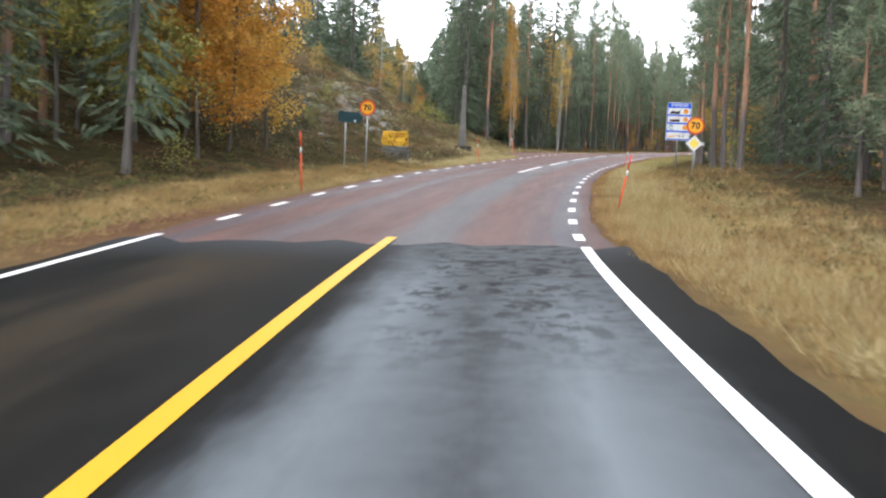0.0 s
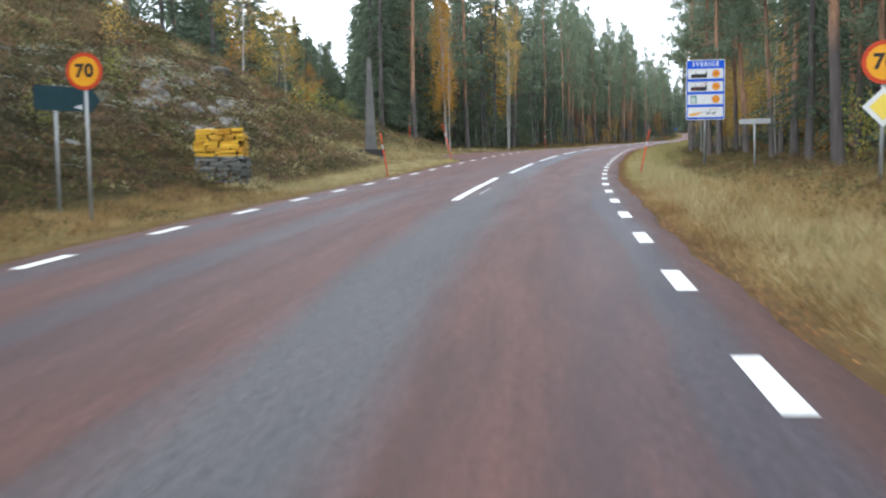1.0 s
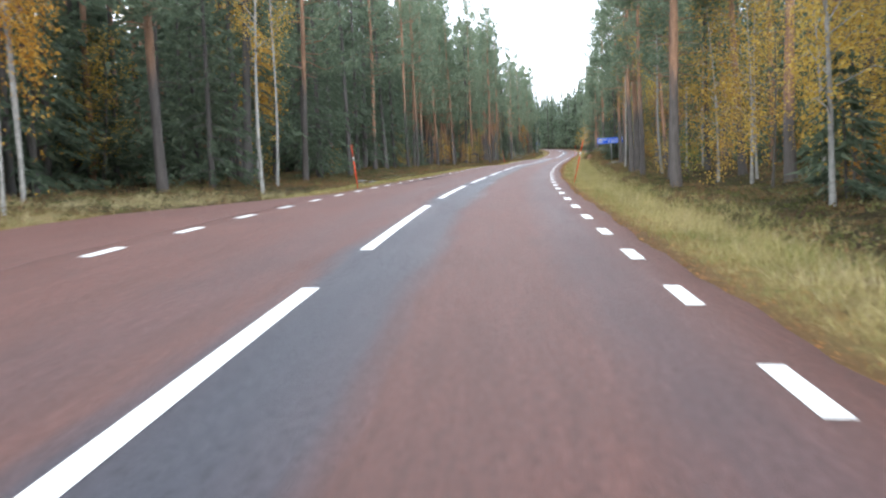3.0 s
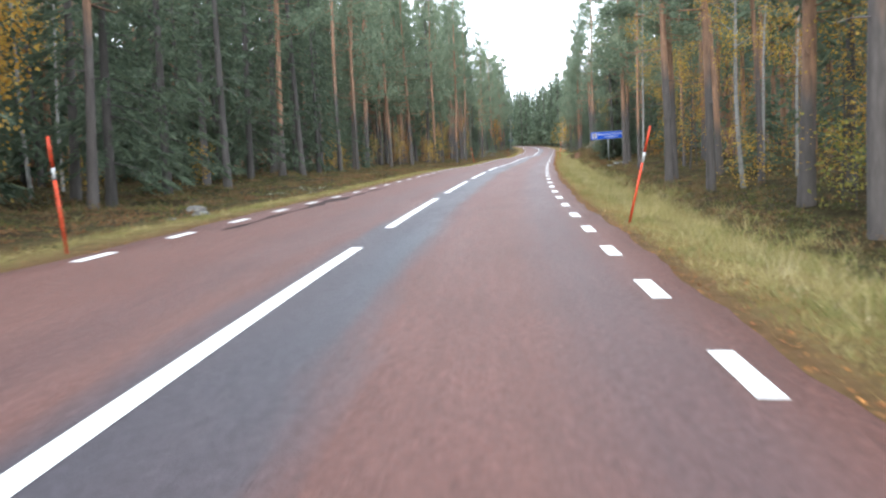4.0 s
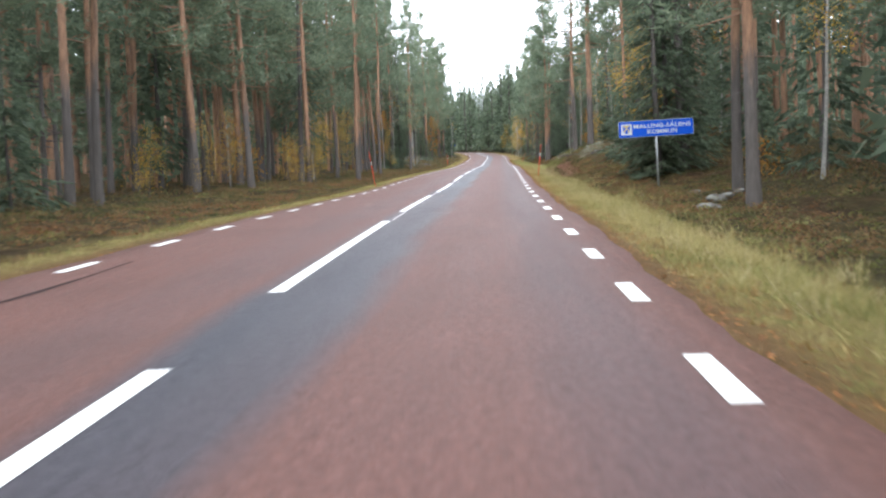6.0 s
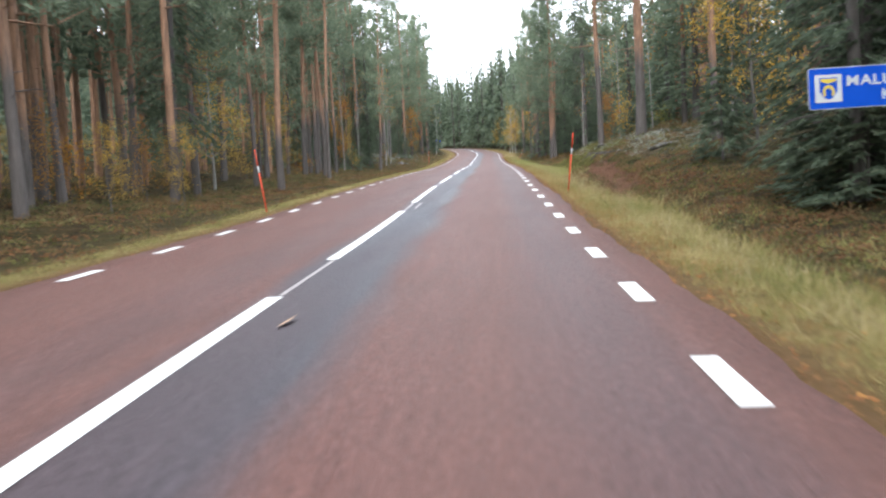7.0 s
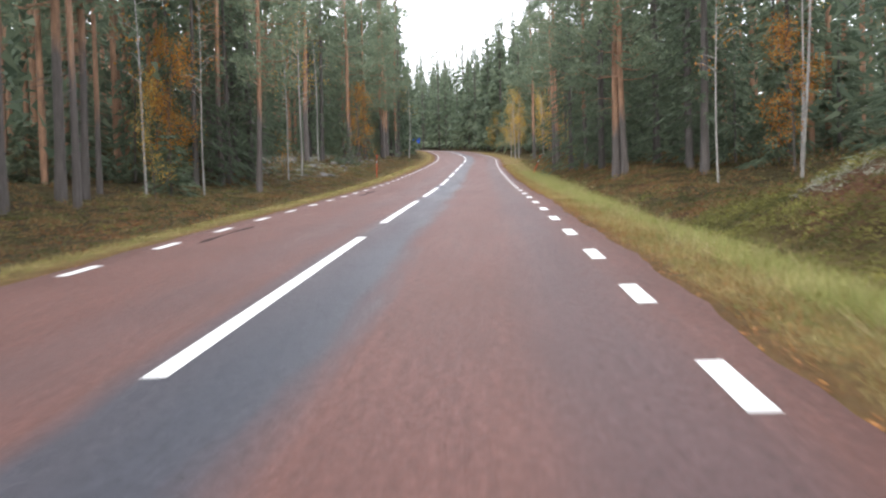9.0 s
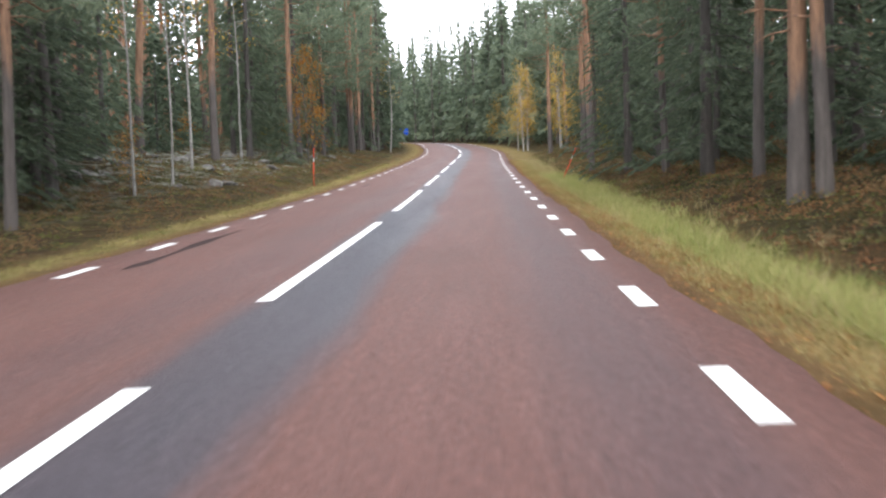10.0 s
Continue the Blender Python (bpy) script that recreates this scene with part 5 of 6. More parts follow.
far_woods("forest_west", -1, -60, 262, 14, 20, 440, 71, SPRUCE_GREEN)
far_woods("forest_east", 1, -60, 262, 14, 20, 440, 72, SPRUCE_GREEN)
far_woods("forest_west_far", -1, 262, 400, 7.0, 20, 150, 73, SPRUCE_GREEN)
far_woods("forest_east_far", 1, 262, 400, 6.6, 26, 260, 74, SPRUCE_GREEN)


def deep_woods(name, side, count, seed):
    """The last rows, seen only between the stems in front."""
    rng = rng_of(seed)
    green = Geo()
    for _ in range(count):
        s, w = rng.uniform(-60, 330), side * rng.uniform(33, 88)
        if side < 0 and -10 < s < 70:
            continue
        c = np.array(on_ground(s, w))
        H = min(skyline_cap(s, w), rng.uniform(12, 17))
        if H < 2:
            continue
        n = 70
        u = rng.uniform(0, 1, n)
        a = rng.uniform(0, 6.28, n)
        R = 2.6 * (1 - u) ** 0.7 * rng.uniform(0.3, 1.0, n)
        base = c + np.stack([np.cos(a) * R, np.sin(a) * R, H * u], 1)
        dirs = np.stack([np.cos(a), np.sin(a), rng.uniform(-1.2, 0.2, n)], 1)
        dirs /= np.linalg.norm(dirs, axis=1)[:, None]
        fan(green, base - dirs * 0.5, dirs, rng.uniform(1.1, 2.2, n), rng.uniform(0.3, 0.6, n), rng)
    tagged(new(name, green.mesh(name, SPRUCE_GREEN)), "dense conifers deep in the forest", "forest", kind="stuff")


deep_woods("forest_depth", -1, 620, 76)

deep_woods("forest_depth", 1, 620, 77)


def wood_beyond():
    """The wood behind the bend, where the road is lost to sight."""
    rng = rng_of(75)
    green, wood = Geo(), Geo()
    end, fwd, side = LINE[-1], TAN[-1], np.array([math.cos(TH[-1]), -math.sin(TH[-1]), 0.0])
    for _ in range(230):
        c = end + fwd * rng.uniform(4, 60) + side * rng.uniform(-45, 40)
        H = rng.uniform(12, 17)
        wood.tube([c - (0, 0, 0.5), c + (0, 0, H)], (0.15, 0.02), 5)
        n = 270
        u = rng.uniform(0, 1, n)
        a = rng.uniform(0, 6.28, n)
        R = 3.0 * (1 - u) ** 0.8 * rng.uniform(0.2, 1.05, n)
        base = c + np.stack([np.cos(a) * R, np.sin(a) * R, H * (0.04 + 0.96 * u)], 1)
        dirs = np.stack([np.cos(a), np.sin(a), rng.uniform(-0.9, 0.3, n)], 1)
        dirs /= np.linalg.norm(dirs, axis=1)[:, None]
        fan(green, base - dirs * 0.3, dirs, rng.uniform(0.7, 1.4, n), rng.uniform(0.14, 0.30, n), rng)
    for _ in range(330):
        c = end + fwd * rng.uniform(-30, 130) + side * rng.choice((-1, 1)) * rng.uniform(34, 120)
        u, a = rng.uniform(0, 1, 110), rng.uniform(0, 6.28, 110)
        R, H = 3.2 * (1 - u) ** 0.7 * rng.uniform(0.2, 1.0, 110), rng.uniform(11, 16)
        base = c + np.stack([np.cos(a) * R, np.sin(a) * R, H * u], 1)
        dirs = np.stack([np.cos(a), np.sin(a), rng.uniform(-1.2, 0.2, 110)], 1)
        dirs /= np.linalg.norm(dirs, axis=1)[:, None]
        fan(green, base - dirs * 0.5, dirs, rng.uniform(1.2, 2.2, 110), rng.uniform(0.3, 0.55, 110), rng)
    ob = thing("forest_beyond", Matrix.Identity(4), "distant conifer forest behind the bend", "forest", kind="stuff")
    part("trunks", wood.mesh("trunks", SPRUCE_BARK, True), ob)
    part("crowns", green.mesh("crowns", SPRUCE_GREEN), ob)


wood_beyond()


# ---- grasses and heather ----
def carpet(name, label, mat, count, pick, blades, length, width, seed, tilt=0.55):
    """Tufts of thin blades on the ground; pick(rng, n) gives their s and w."""
    rng = rng_of(seed)
    s, w = pick(rng, count)
    base = place(s, w, rise(s, w) - 0.02)
    geo = Geo()
    n = len(s)
    b = np.repeat(base, blades, 0) + rng.normal(size=(n * blades, 3)) * (0.05, 0.05, 0)
    d = rng.normal(size=(n * blades, 3)) * tilt
    d[:, 2] = 1.0
    d /= np.linalg.norm(d, axis=1)[:, None]
    size = np.repeat(rng.uniform(0.6, 1.25, n) * np.clip((np.abs(w) - 3.1) / 1.1, 0.35, 1), blades)
    fan(geo, b, d, size * rng.uniform(*length, n * blades), rng.uniform(*width, n * blades), rng)
    tagged(new(name, geo.mesh(name, mat)), label, "grass", kind="stuff")


def strip(s0, s1, w0, w1, skip=None):
    def pick(rng, n):
        s = rng.uniform(s0, s1, n)
        w = np.where(rng.uniform(0, 1, n) < 0.5, rng.uniform(w0, w1, n), rng.uniform(w0, (w0 + w1) / 2, n))
        if skip:
            keep = ~skip(s, w)
            s, w = s[keep], w[keep]
        return s, w
    return pick


in_layby = lambda s, w: (s > 23.5) & (s < 51.5) & (w < 0) & (w > -3.3 - layby_reach(s))
bank_foot = lambda s, w: (s > 131) & (s < 170) & (w > 5.0)
carpet("dry_grass", "tall straw-coloured grass on the verge", GRASS_STRAW, 8000, strip(-46, 4, 3.75, 8.6), 8, (0.12, 0.34), (0.0025, 0.006), 81, 0.75)
carpet("dry_grass", "tall straw-coloured grass on the verge", GRASS_STRAW, 5500, strip(-46, 4, -7.0, -3.6), 8, (0.12, 0.32), (0.0025, 0.006), 82, 0.75)
carpet("dry_grass", "pale dry grass on the verge", GRASS_PALE, 1300, strip(4, 24, -5.3, -3.5), 8, (0.08, 0.26), (0.0025, 0.006), 122, 0.8)
carpet("shoulder_grass", "short tan and orange grass along the road edge", GRASS_TAN, 9500, strip(-27, 232, 3.42, 4.1), 8, (0.06, 0.17), (0.0025, 0.006), 101, 0.9)
carpet("shoulder_grass", "tan and orange grass beside the asphalt", GRASS_TAN, 3600, strip(118, 232, 3.5, 4.6), 8, (0.08, 0.22), (0.0025, 0.006), 123, 0.9)
carpet("verge_grass", "green and yellow grass on the verge", GRASS_GREEN, 13500, strip(4, 232, 3.6, 5.3, bank_foot), 9, (0.10, 0.26), (0.0025, 0.006), 83, 0.8)
carpet("verge_grass", "yellow and green grass on the slope", GRASS_GREEN, 1700, strip(-24, 16, 4.2, 7.0), 9, (0.10, 0.26), (0.0025, 0.006), 112, 0.8)
carpet("ditch_grass", "olive green grass in the ditch", GRASS_GREEN, 2000, strip(56, 116, 4.8, 5.8), 9, (0.10, 0.28), (0.003, 0.007), 99, 0.7)
carpet("lush_grass", "bright green grass in the ditch", GRASS_LUSH, 2800, strip(145, 172, 4.4, 5.3), 9, (0.08, 0.24), (0.003, 0.007), 100, 0.7)
carpet("lush_grass", "tall bright green grass in the ditch", GRASS_LUSH, 4200, strip(172, 210, 4.2, 5.7), 9, (0.14, 0.36), (0.003, 0.007), 121, 0.7)
carpet("dry_grass", "pale dry grass round the lay-by", GRASS_PALE, 2200, strip(17, 52, -8.6, -3.8, in_layby), 9, (0.10, 0.32), (0.003, 0.007), 107, 0.8)
carpet("verge_grass", "short green and yellow grass by the road edge", GRASS_GREEN, 8000, strip(20, 232, -4.3, -3.28, in_layby), 8, (0.06, 0.18), (0.003, 0.007), 84, 0.8)

carpet("tall_grass", "tall pale and green tufts on the verge", GRASS_GREEN, 2600, strip(20, 130, 4.5, 6.6, lambda s, w: np.sin(s * 0.8) * np.sin(w * 2.1 + s * 0.37) < -0.25), 13, (0.16, 0.42), (0.003, 0.007), 124, 0.6)
carpet("tall_grass", "tall straw-coloured tufts on the verge", GRASS_PALE, 1100, strip(20, 232, 4.1, 6.2, bank_foot), 14, (0.18, 0.40), (0.0025, 0.006), 125, 0.6)

carpet("tall_grass", "tall straw-coloured tufts on the verge", GRASS_PALE, 900, strip(-14, 22, 3.8, 5.6), 14, (0.16, 0.38), (0.0025, 0.006), 126, 0.6)

carpet("dry_grass", "straw-coloured grass at the start of the verge", GRASS_PALE, 2600, strip(-42, -6, 3.85, 7.4), 10, (0.12, 0.32), (0.0025, 0.006), 128, 0.75)
carpet("shoulder_grass", "short straw grass at the broken asphalt edge", GRASS_STRAW, 1500, strip(-30, 0, 3.5, 4.2), 9, (0.14, 0.34), (0.0025, 0.006), 129, 0.8)


def mounds(name, label, mat, count, pick, per, radius, height, leaf, seed):
    """Low cushions of small leaves on the ground."""
    rng = rng_of(seed)
    s, w = pick(rng, count)
    base = place(s, w, rise(s, w) - 0.02)
    n = len(s)
    r, h = rng.uniform(*radius, n), rng.uniform(*height, n)
    a, q = rng.uniform(0, 6.28, (n, per)), np.sqrt(rng.uniform(0, 1, (n, per)))
    at = np.stack([np.cos(a) * q * r[:, None], np.sin(a) * q * r[:, None], (1 - q ** 2) * h[:, None] * rng.uniform(0.5, 1.1, (n, per))], -1) + base[:, None]
    at = at.reshape(-1, 3)
    d = rng.normal(size=(len(at), 3)) * (0.8, 0.8, 0.5) + (0, 0, 0.8)
    d /= np.linalg.norm(d, axis=1)[:, None]
    geo = Geo()
    fan(geo, at - (0, 0, 0.03), d, rng.uniform(*leaf, len(at)), rng.uniform(0.15, 0.28, len(at)) * leaf[1], rng)
    tagged(new(name, geo.mesh(name, mat)), label, "shrubs", kind="stuff")


off_bank = lambda s, w: ((np.abs(s - 140.5) < 6.0) & (w > 4.6) & (w < 6.35)) | ((s > 147) & (s < 168) & (w > 4.6) & (w < 7.6) & (np.sin(s * 1.3 + w) * np.sin(w * 2.1 - s * 0.4) < 0.35))
mounds("heather", "low heather and bilberry, brown and olive", HEATHER, 5600, strip(-45, 245, -10.2, -4.2, in_layby), 30, (0.2, 0.5), (0.08, 0.26), (0.037, 0.087), 85)
mounds("heather", "low heather and bilberry, brown and olive", HEATHER, 5200, strip(-45, 245, 5.4, 11.2, off_bank), 30, (0.2, 0.5), (0.08, 0.26), (0.037, 0.087), 86)
mounds("moss", "yellow-green moss and bilberry cushions", MOSS, 1500, strip(-30, 245, -10.5, -4.5, in_layby), 30, (0.2, 0.5), (0.06, 0.18), (0.037, 0.081), 90)
mounds("moss", "yellow-green moss and bilberry cushions", MOSS, 1500, strip(30, 245, 5.2, 10.5, off_bank), 30, (0.2, 0.5), (0.06, 0.18), (0.037, 0.081), 91)
mounds("moss", "yellow-green moss on the bank", BANK_MOSS, 1100, strip(146, 170, 5.2, 8.0), 64, (0.2, 0.5), (0.10, 0.26), (0.020, 0.050), 92)
mounds("heather", "brown heather on the rocky slope", HILL_HEATH, 4300, strip(-6, 44, -24.0, -6.0, lambda s, w: in_layby(s, w) | ((s > 17) & (w > -8.0)) | ((s < 4) & (w > -7.2))), 36, (0.3, 0.8), (0.2, 0.6), (0.062, 0.149), 87)
mounds("undergrowth", "bilberry scrub under the trees", HEATHER, 2300, strip(-20, 250, -20.0, -9.6), 22, (0.4, 0.9), (0.12, 0.4), (0.074, 0.161), 103)
mounds("undergrowth", "bilberry scrub under the trees", HEATHER, 2300, strip(-20, 250, 10.6, 21.0), 22, (0.4, 0.9), (0.12, 0.4), (0.074, 0.161), 104)
mounds("rusty_heather", "rust-brown heather and dead leaves beside the verge", RUST, 900, strip(58, 238, -7.0, -4.2, lambda s, w: np.sin(s * 0.23) + np.sin(s * 0.61 + 1) < -0.5), 30, (0.2, 0.5), (0.06, 0.2), (0.031, 0.068), 105)
mounds("rusty_heather", "rust-brown heather and dead leaves beside the verge", RUST, 700, strip(70, 238, 6.0, 9.5, lambda s, w: (np.sin(s * 0.31) + np.sin(s * 0.73 + 2) < -0.2) | off_bank(s, w)), 30, (0.2, 0.5), (0.06, 0.2), (0.031, 0.068), 106)
mounds("rusty_heather", "rust-brown heather on the slope by the sign", RUST, 420, strip(110, 136, 5.6, 9.0), 30, (0.2, 0.5), (0.08, 0.22), (0.03, 0.07), 124)
mounds("moss", "pale green moss on the slope by the sign", BANK_MOSS, 300, strip(110, 138, 5.4, 9.5), 36, (0.2, 0.5), (0.06, 0.18), (0.03, 0.06), 125)
mounds("rusty_heather", "rust-brown heather in front of the pines", RUST, 520, strip(88, 178, -7.6, -4.3), 30, (0.2, 0.5), (0.06, 0.2), (0.03, 0.07), 126)
mounds("moss", "pale green moss in front of the pines", BANK_MOSS, 420, strip(60, 232, -7.6, -4.3), 36, (0.2, 0.45), (0.05, 0.16), (0.03, 0.06), 127)
mounds("asphalt_crumbs", "broken black asphalt along the road edge", TAR, 150, strip(-25, -6, 3.45, 3.85), 14, (0.03, 0.12), (0.01, 0.05), (0.012, 0.037), 111)
mounds("soil_crumbs", "reddish crumbs and stones on the bare soil", CRUMBS, 420, strip(133, 147, 4.6, 6.2), 18, (0.08, 0.3), (0.02, 0.07), (0.019, 0.050), 109)
mounds("heather", "heather tufts at the foot of the bank", HEATHER, 45, strip(133, 147, 4.6, 5.8), 45, (0.12, 0.3), (0.12, 0.3), (0.037, 0.087), 110)
mounds("rusty_heather", "rust-brown heather under the pines", RUST, 380, strip(170, 204, 6.0, 10.0), 30, (0.2, 0.5), (0.06, 0.2), (0.031, 0.068), 108)
mounds("lichen", "pale reindeer lichen on the bank", LICHEN, 900, strip(139, 166, 6.5, 9.6, lambda s, w: (np.sin(s * 1.1) * np.sin(w * 2.3 + s * 0.5) < 0.0) | ((s < 149) & (w > 8.0))), 44, (0.15, 0.4), (0.10, 0.22), (0.020, 0.045), 93)
mounds("lichen", "pale lichen on stones and ground", LICHEN, 300, strip(203, 240, -11.0, -6.2), 33, (0.12, 0.35), (0.05, 0.14), (0.025, 0.050), 94)
mounds("lichen", "pale lichen on the slope", LICHEN, 420, strip(0, 40, -20.0, -8.4), 46, (0.15, 0.45), (0.08, 0.3), (0.028, 0.060), 95)
mounds("lichen", "grey lichen on the bare outcrop", LICHEN, 320, strip(8, 18, -13.5, -8.6, lambda s, w: np.sin(s * 0.9 + 1) * np.sin(w * 1.7 + s * 0.3) < -0.1), 46, (0.15, 0.45), (0.06, 0.2), (0.028, 0.060), 97)
mounds("heather", "brown heather above the verge", HEATHER, 420, strip(-12, 32, 6.3, 9.6), 44, (0.25, 0.6), (0.12, 0.34), (0.035, 0.085), 127)
mounds("moss", "olive cushions on the rocky slope", MOSS, 420, strip(-4, 42, -22.0, -7.4, lambda s, w: in_layby(s, w) | (np.sin(s * 0.7) * np.sin(w * 0.9 + s * 0.2) < 0.0)), 60, (0.4, 0.9), (0.3, 0.65), (0.05, 0.11), 98)
mounds("rusty_heather", "rust-brown heather on the rocky slope", RUST, 260, strip(-4, 40, -20.0, -7.6, lambda s, w: in_layby(s, w) | (np.sin(s * 0.55 + 2) * np.sin(w * 1.1 - s * 0.3) < 0.15)), 60, (0.3, 0.8), (0.25, 0.6), (0.045, 0.10), 99)
mounds("dead_grass", "pale dead grass clumps on the rocky slope", GRASS_PALE, 160, strip(-2, 40, -18.0, -7.6, lambda s, w: in_layby(s, w)), 50, (0.25, 0.6), (0.2, 0.45), (0.03, 0.08), 100)
mounds("dry_grass", "dry grass grown up round the cairn's foot", GRASS_PALE, 34, strip(4.9, 7.5, -6.45, -5.8), 60, (0.12, 0.3), (0.08, 0.18), (0.03, 0.08), 101)
mounds("lichen", "pale lichen beside the road", LICHEN, 60, strip(75, 82, -6.2, -4.4, lambda s, w: np.sin(s * 1.9 + w) < 0.0), 33, (0.12, 0.35), (0.05, 0.14), (0.025, 0.050), 96)
mounds("turf", "dark turf and twigs over the cut bank", HEATHER, 170, strip(134, 148, 6.0, 6.6), 39, (0.2, 0.4), (0.1, 0.3), (0.043, 0.112), 97)
mounds("clods", "clods and twigs on the bare soil", CLOD, 420, strip(133, 147, 4.7, 6.2), 18, (0.05, 0.2), (0.02, 0.08), (0.019, 0.050), 98)


def leaf_litter():
    """Fallen leaves gathered along the edges of the road."""
    rng = rng_of(88)
    n = 9000
    s = rng.uniform(-26, 235, n)
    right = rng.uniform(0, 1, n) < 0.72
    w = np.where(right, 3.36 + rng.exponential(0.22, n), -3.22 - rng.exponential(0.22, n))
    keep = np.abs(w) < 4.8
    s, w = s[keep], w[keep]
    at = place(s, w, rise(s, w) + 0.012)
    n = len(s)
    a = rng.uniform(0, 6.28, n)
    u = np.stack([np.cos(a), np.sin(a), rng.uniform(-0.3, 0.3, n)], 1) * rng.uniform(0.012, 0.028, (n, 1))
    v = np.stack([-np.sin(a), np.cos(a), rng.uniform(-0.3, 0.3, n)], 1) * rng.uniform(0.010, 0.022, (n, 1))
    geo = Geo()
    geo.add(np.stack([at - u, at - v, at + u, at + v], 1).reshape(-1, 3), np.arange(4 * n).reshape(-1, 4))
    tagged(new("leaf_litter", geo.mesh("leaf_litter", LITTER)), "orange and brown fallen leaves along the road edge", "leaves", kind="stuff")


leaf_litter()


# ---- rocks ----
def rock_mesh(seed):
    rng = rng_of(seed)
    bm = bmesh.new()
    bmesh.ops.create_icosphere(bm, subdivisions=3, radius=0.5)
    off = Vector(rng.uniform(-50, 50, 3))
    for v in bm.verts:
        n = noise.noise(v.co * 2.2 + off) * 0.34 + noise.noise(v.co * 5 + off) * 0.12
        v.co *= 1 + n
        v.co.z *= 0.72
    return bm_mesh("rock", bm, ROCK, False)


ROCKS = [rock_mesh(k) for k in range(5)]
rock_rng = rng_of(9)
for s0, s1, w0, w1, n, big in ((2, 38, -22, -9.5, 22, 1.3), (9.5, 16.5, -12.5, -9.0, 16, 1.5), (200, 238, -11.5, -6.6, 46, 1.0), (138, 158, 6.6, 10, 14, 0.7), (226, 250, 6.0, 9, 8, 0.8), (108, 122, 6.2, 9, 6, 0.8), (62, 68, -5.6, -4.4, 4, 0.5)):
    for _ in range(n):
        s, w = rock_rng.uniform(s0, s1), rock_rng.uniform(w0, w1)
        if 24 < s < 44 and w > -10:
            continue
        k = rock_rng.uniform(0.35, 1.0) * big
        ob = tagged(new("rock", ROCKS[int(rock_rng.integers(5))]), "grey boulder with pale lichen, half sunk in moss", "rock", "boulders")
        ob.matrix_basis = Matrix.Translation(on_ground(s, w, (0.22 if s < 40 else 0.05) * k)) @ pose(0, 0, 0, rock_rng.uniform(-20, 20), rock_rng.uniform(-20, 20), rock_rng.uniform(0, 360)) @ Matrix.Diagonal((k, k * rock_rng.uniform(0.6, 1.1), k * rock_rng.uniform(0.5, 0.9), 1))


# ---- snow poles ----
def snow_pole(s, w, height, lean_side, lean_fwd):
    m = Matrix.Translation(on_ground(s, w, 0.05)) @ Matrix.Rotation(facing(s), 4, "Z") @ pose(0, 0, 0, lean_fwd, lean_side)
    ob = thing("snow_pole", m, "thin orange snow pole with a white reflector band", "snow pole", "snow poles along the road")
    part("lower_stick", bm_mesh("lower_stick", rod(0.019, 0.018, 0, height * 0.64), POLE_ORANGE, True), ob)
    part("reflector_band", bm_mesh("reflector_band", rod(0.0195, 0.0195, height * 0.64, height * 0.74), POLE_BAND, True), ob, "white reflector band")
    part("upper_stick", bm_mesh("upper_stick", rod(0.018, 0.015, height * 0.74, height), POLE_ORANGE, True), ob)


for args in ((-16.6, -3.75, 1.55, -3, 0), (-19.0, 3.95, 1.30, 11, 0), (10.9, -3.5, 1.40, -9, 0), (11.0, 4.0, 1.42, 12, 0), (26.0, -4.25, 1.74, -14, 0), (39.5, -9.64, 1.58, 1, 0),
             (57.0, -3.55, 1.5, -6, 0), (60.9, 3.75, 1.62, 14, 0), (132.6, -3.8, 1.65, -8, 0), (134.3, 3.85, 1.6, 7, 0), (208, -4.5, 1.5, 2, 0), (206, 4.6, 1.4, 24, 0)):
    snow_pole(*args)


# ---- signs: each faces the traffic, down the road ----
def sign_base(name, s, w, label, category, turn=0.0, lean=0.0):
    return thing(name, Matrix.Translation(on_ground(s, w, 0.1)) @ Matrix.Rotation(facing(s) + radians(turn), 4, "Z") @ pose(0, 0, 0, 0, lean), label, category)


def post(ob, height, r=0.03, x=0.0):
    p = part("post", bm_mesh("post", rod(r, r, 0, height, 16, x, 0.03), STEEL, True), ob, "galvanised steel tube post")
    part("cap", bm_mesh("cap", rod(r * 1.08, r * 0.7, height, height + 0.02, 16, x, 0.03), STEEL, True), p)
    return p


def clamps(ob, heights, r=0.034):
    for z in heights:
        part("clamp", bm_mesh("clamp", slab(-0.09, 0.09, -0.004, 0.065, z - 0.02, z + 0.02, 0.006), STEEL), ob)


def speed_disc(ob, z, text, r=0.31):
    face = part("disc", bm_mesh("disc", outline(disc(r, 0, z), -0.012, -0.004), SIGN_RED), ob, "round speed limit plate with red rim")
    part("face", bm_mesh("face", outline(disc(r * 0.80, 0, z), -0.016, -0.012), SIGN_YELLOW), face, "yellow face")
    part("digits", letters(text, r * 0.98, SIGN_BLACK, 0.012), face, "black number " + text, Matrix.Translation((0, -0.018, z)))


sg = sign_base("speed_sign", -2.6, -5.75, "round yellow and red speed limit sign on a steel post", "road sign", 4)
post(sg, 2.75)
clamps(sg, (2.45, 2.75))
speed_disc(sg, 2.63, "70")
sg = sign_base("speed_sign", -2.7, 6.85, "speed limit sign over a yellow diamond priority sign, leaning post", "road sign", -3, 1.5)
post(sg, 2.1)
clamps(sg, (1.95, 1.25))
speed_disc(sg, 1.92, "70", 0.325)
d = 0.30
dm = part("diamond", bm_mesh("diamond", outline([(0, 1.26 - d), (d, 1.26), (0, 1.26 + d), (-d, 1.26)], -0.012, -0.004), SIGN_WHITE), sg, "white-edged diamond plate")
d = 0.20
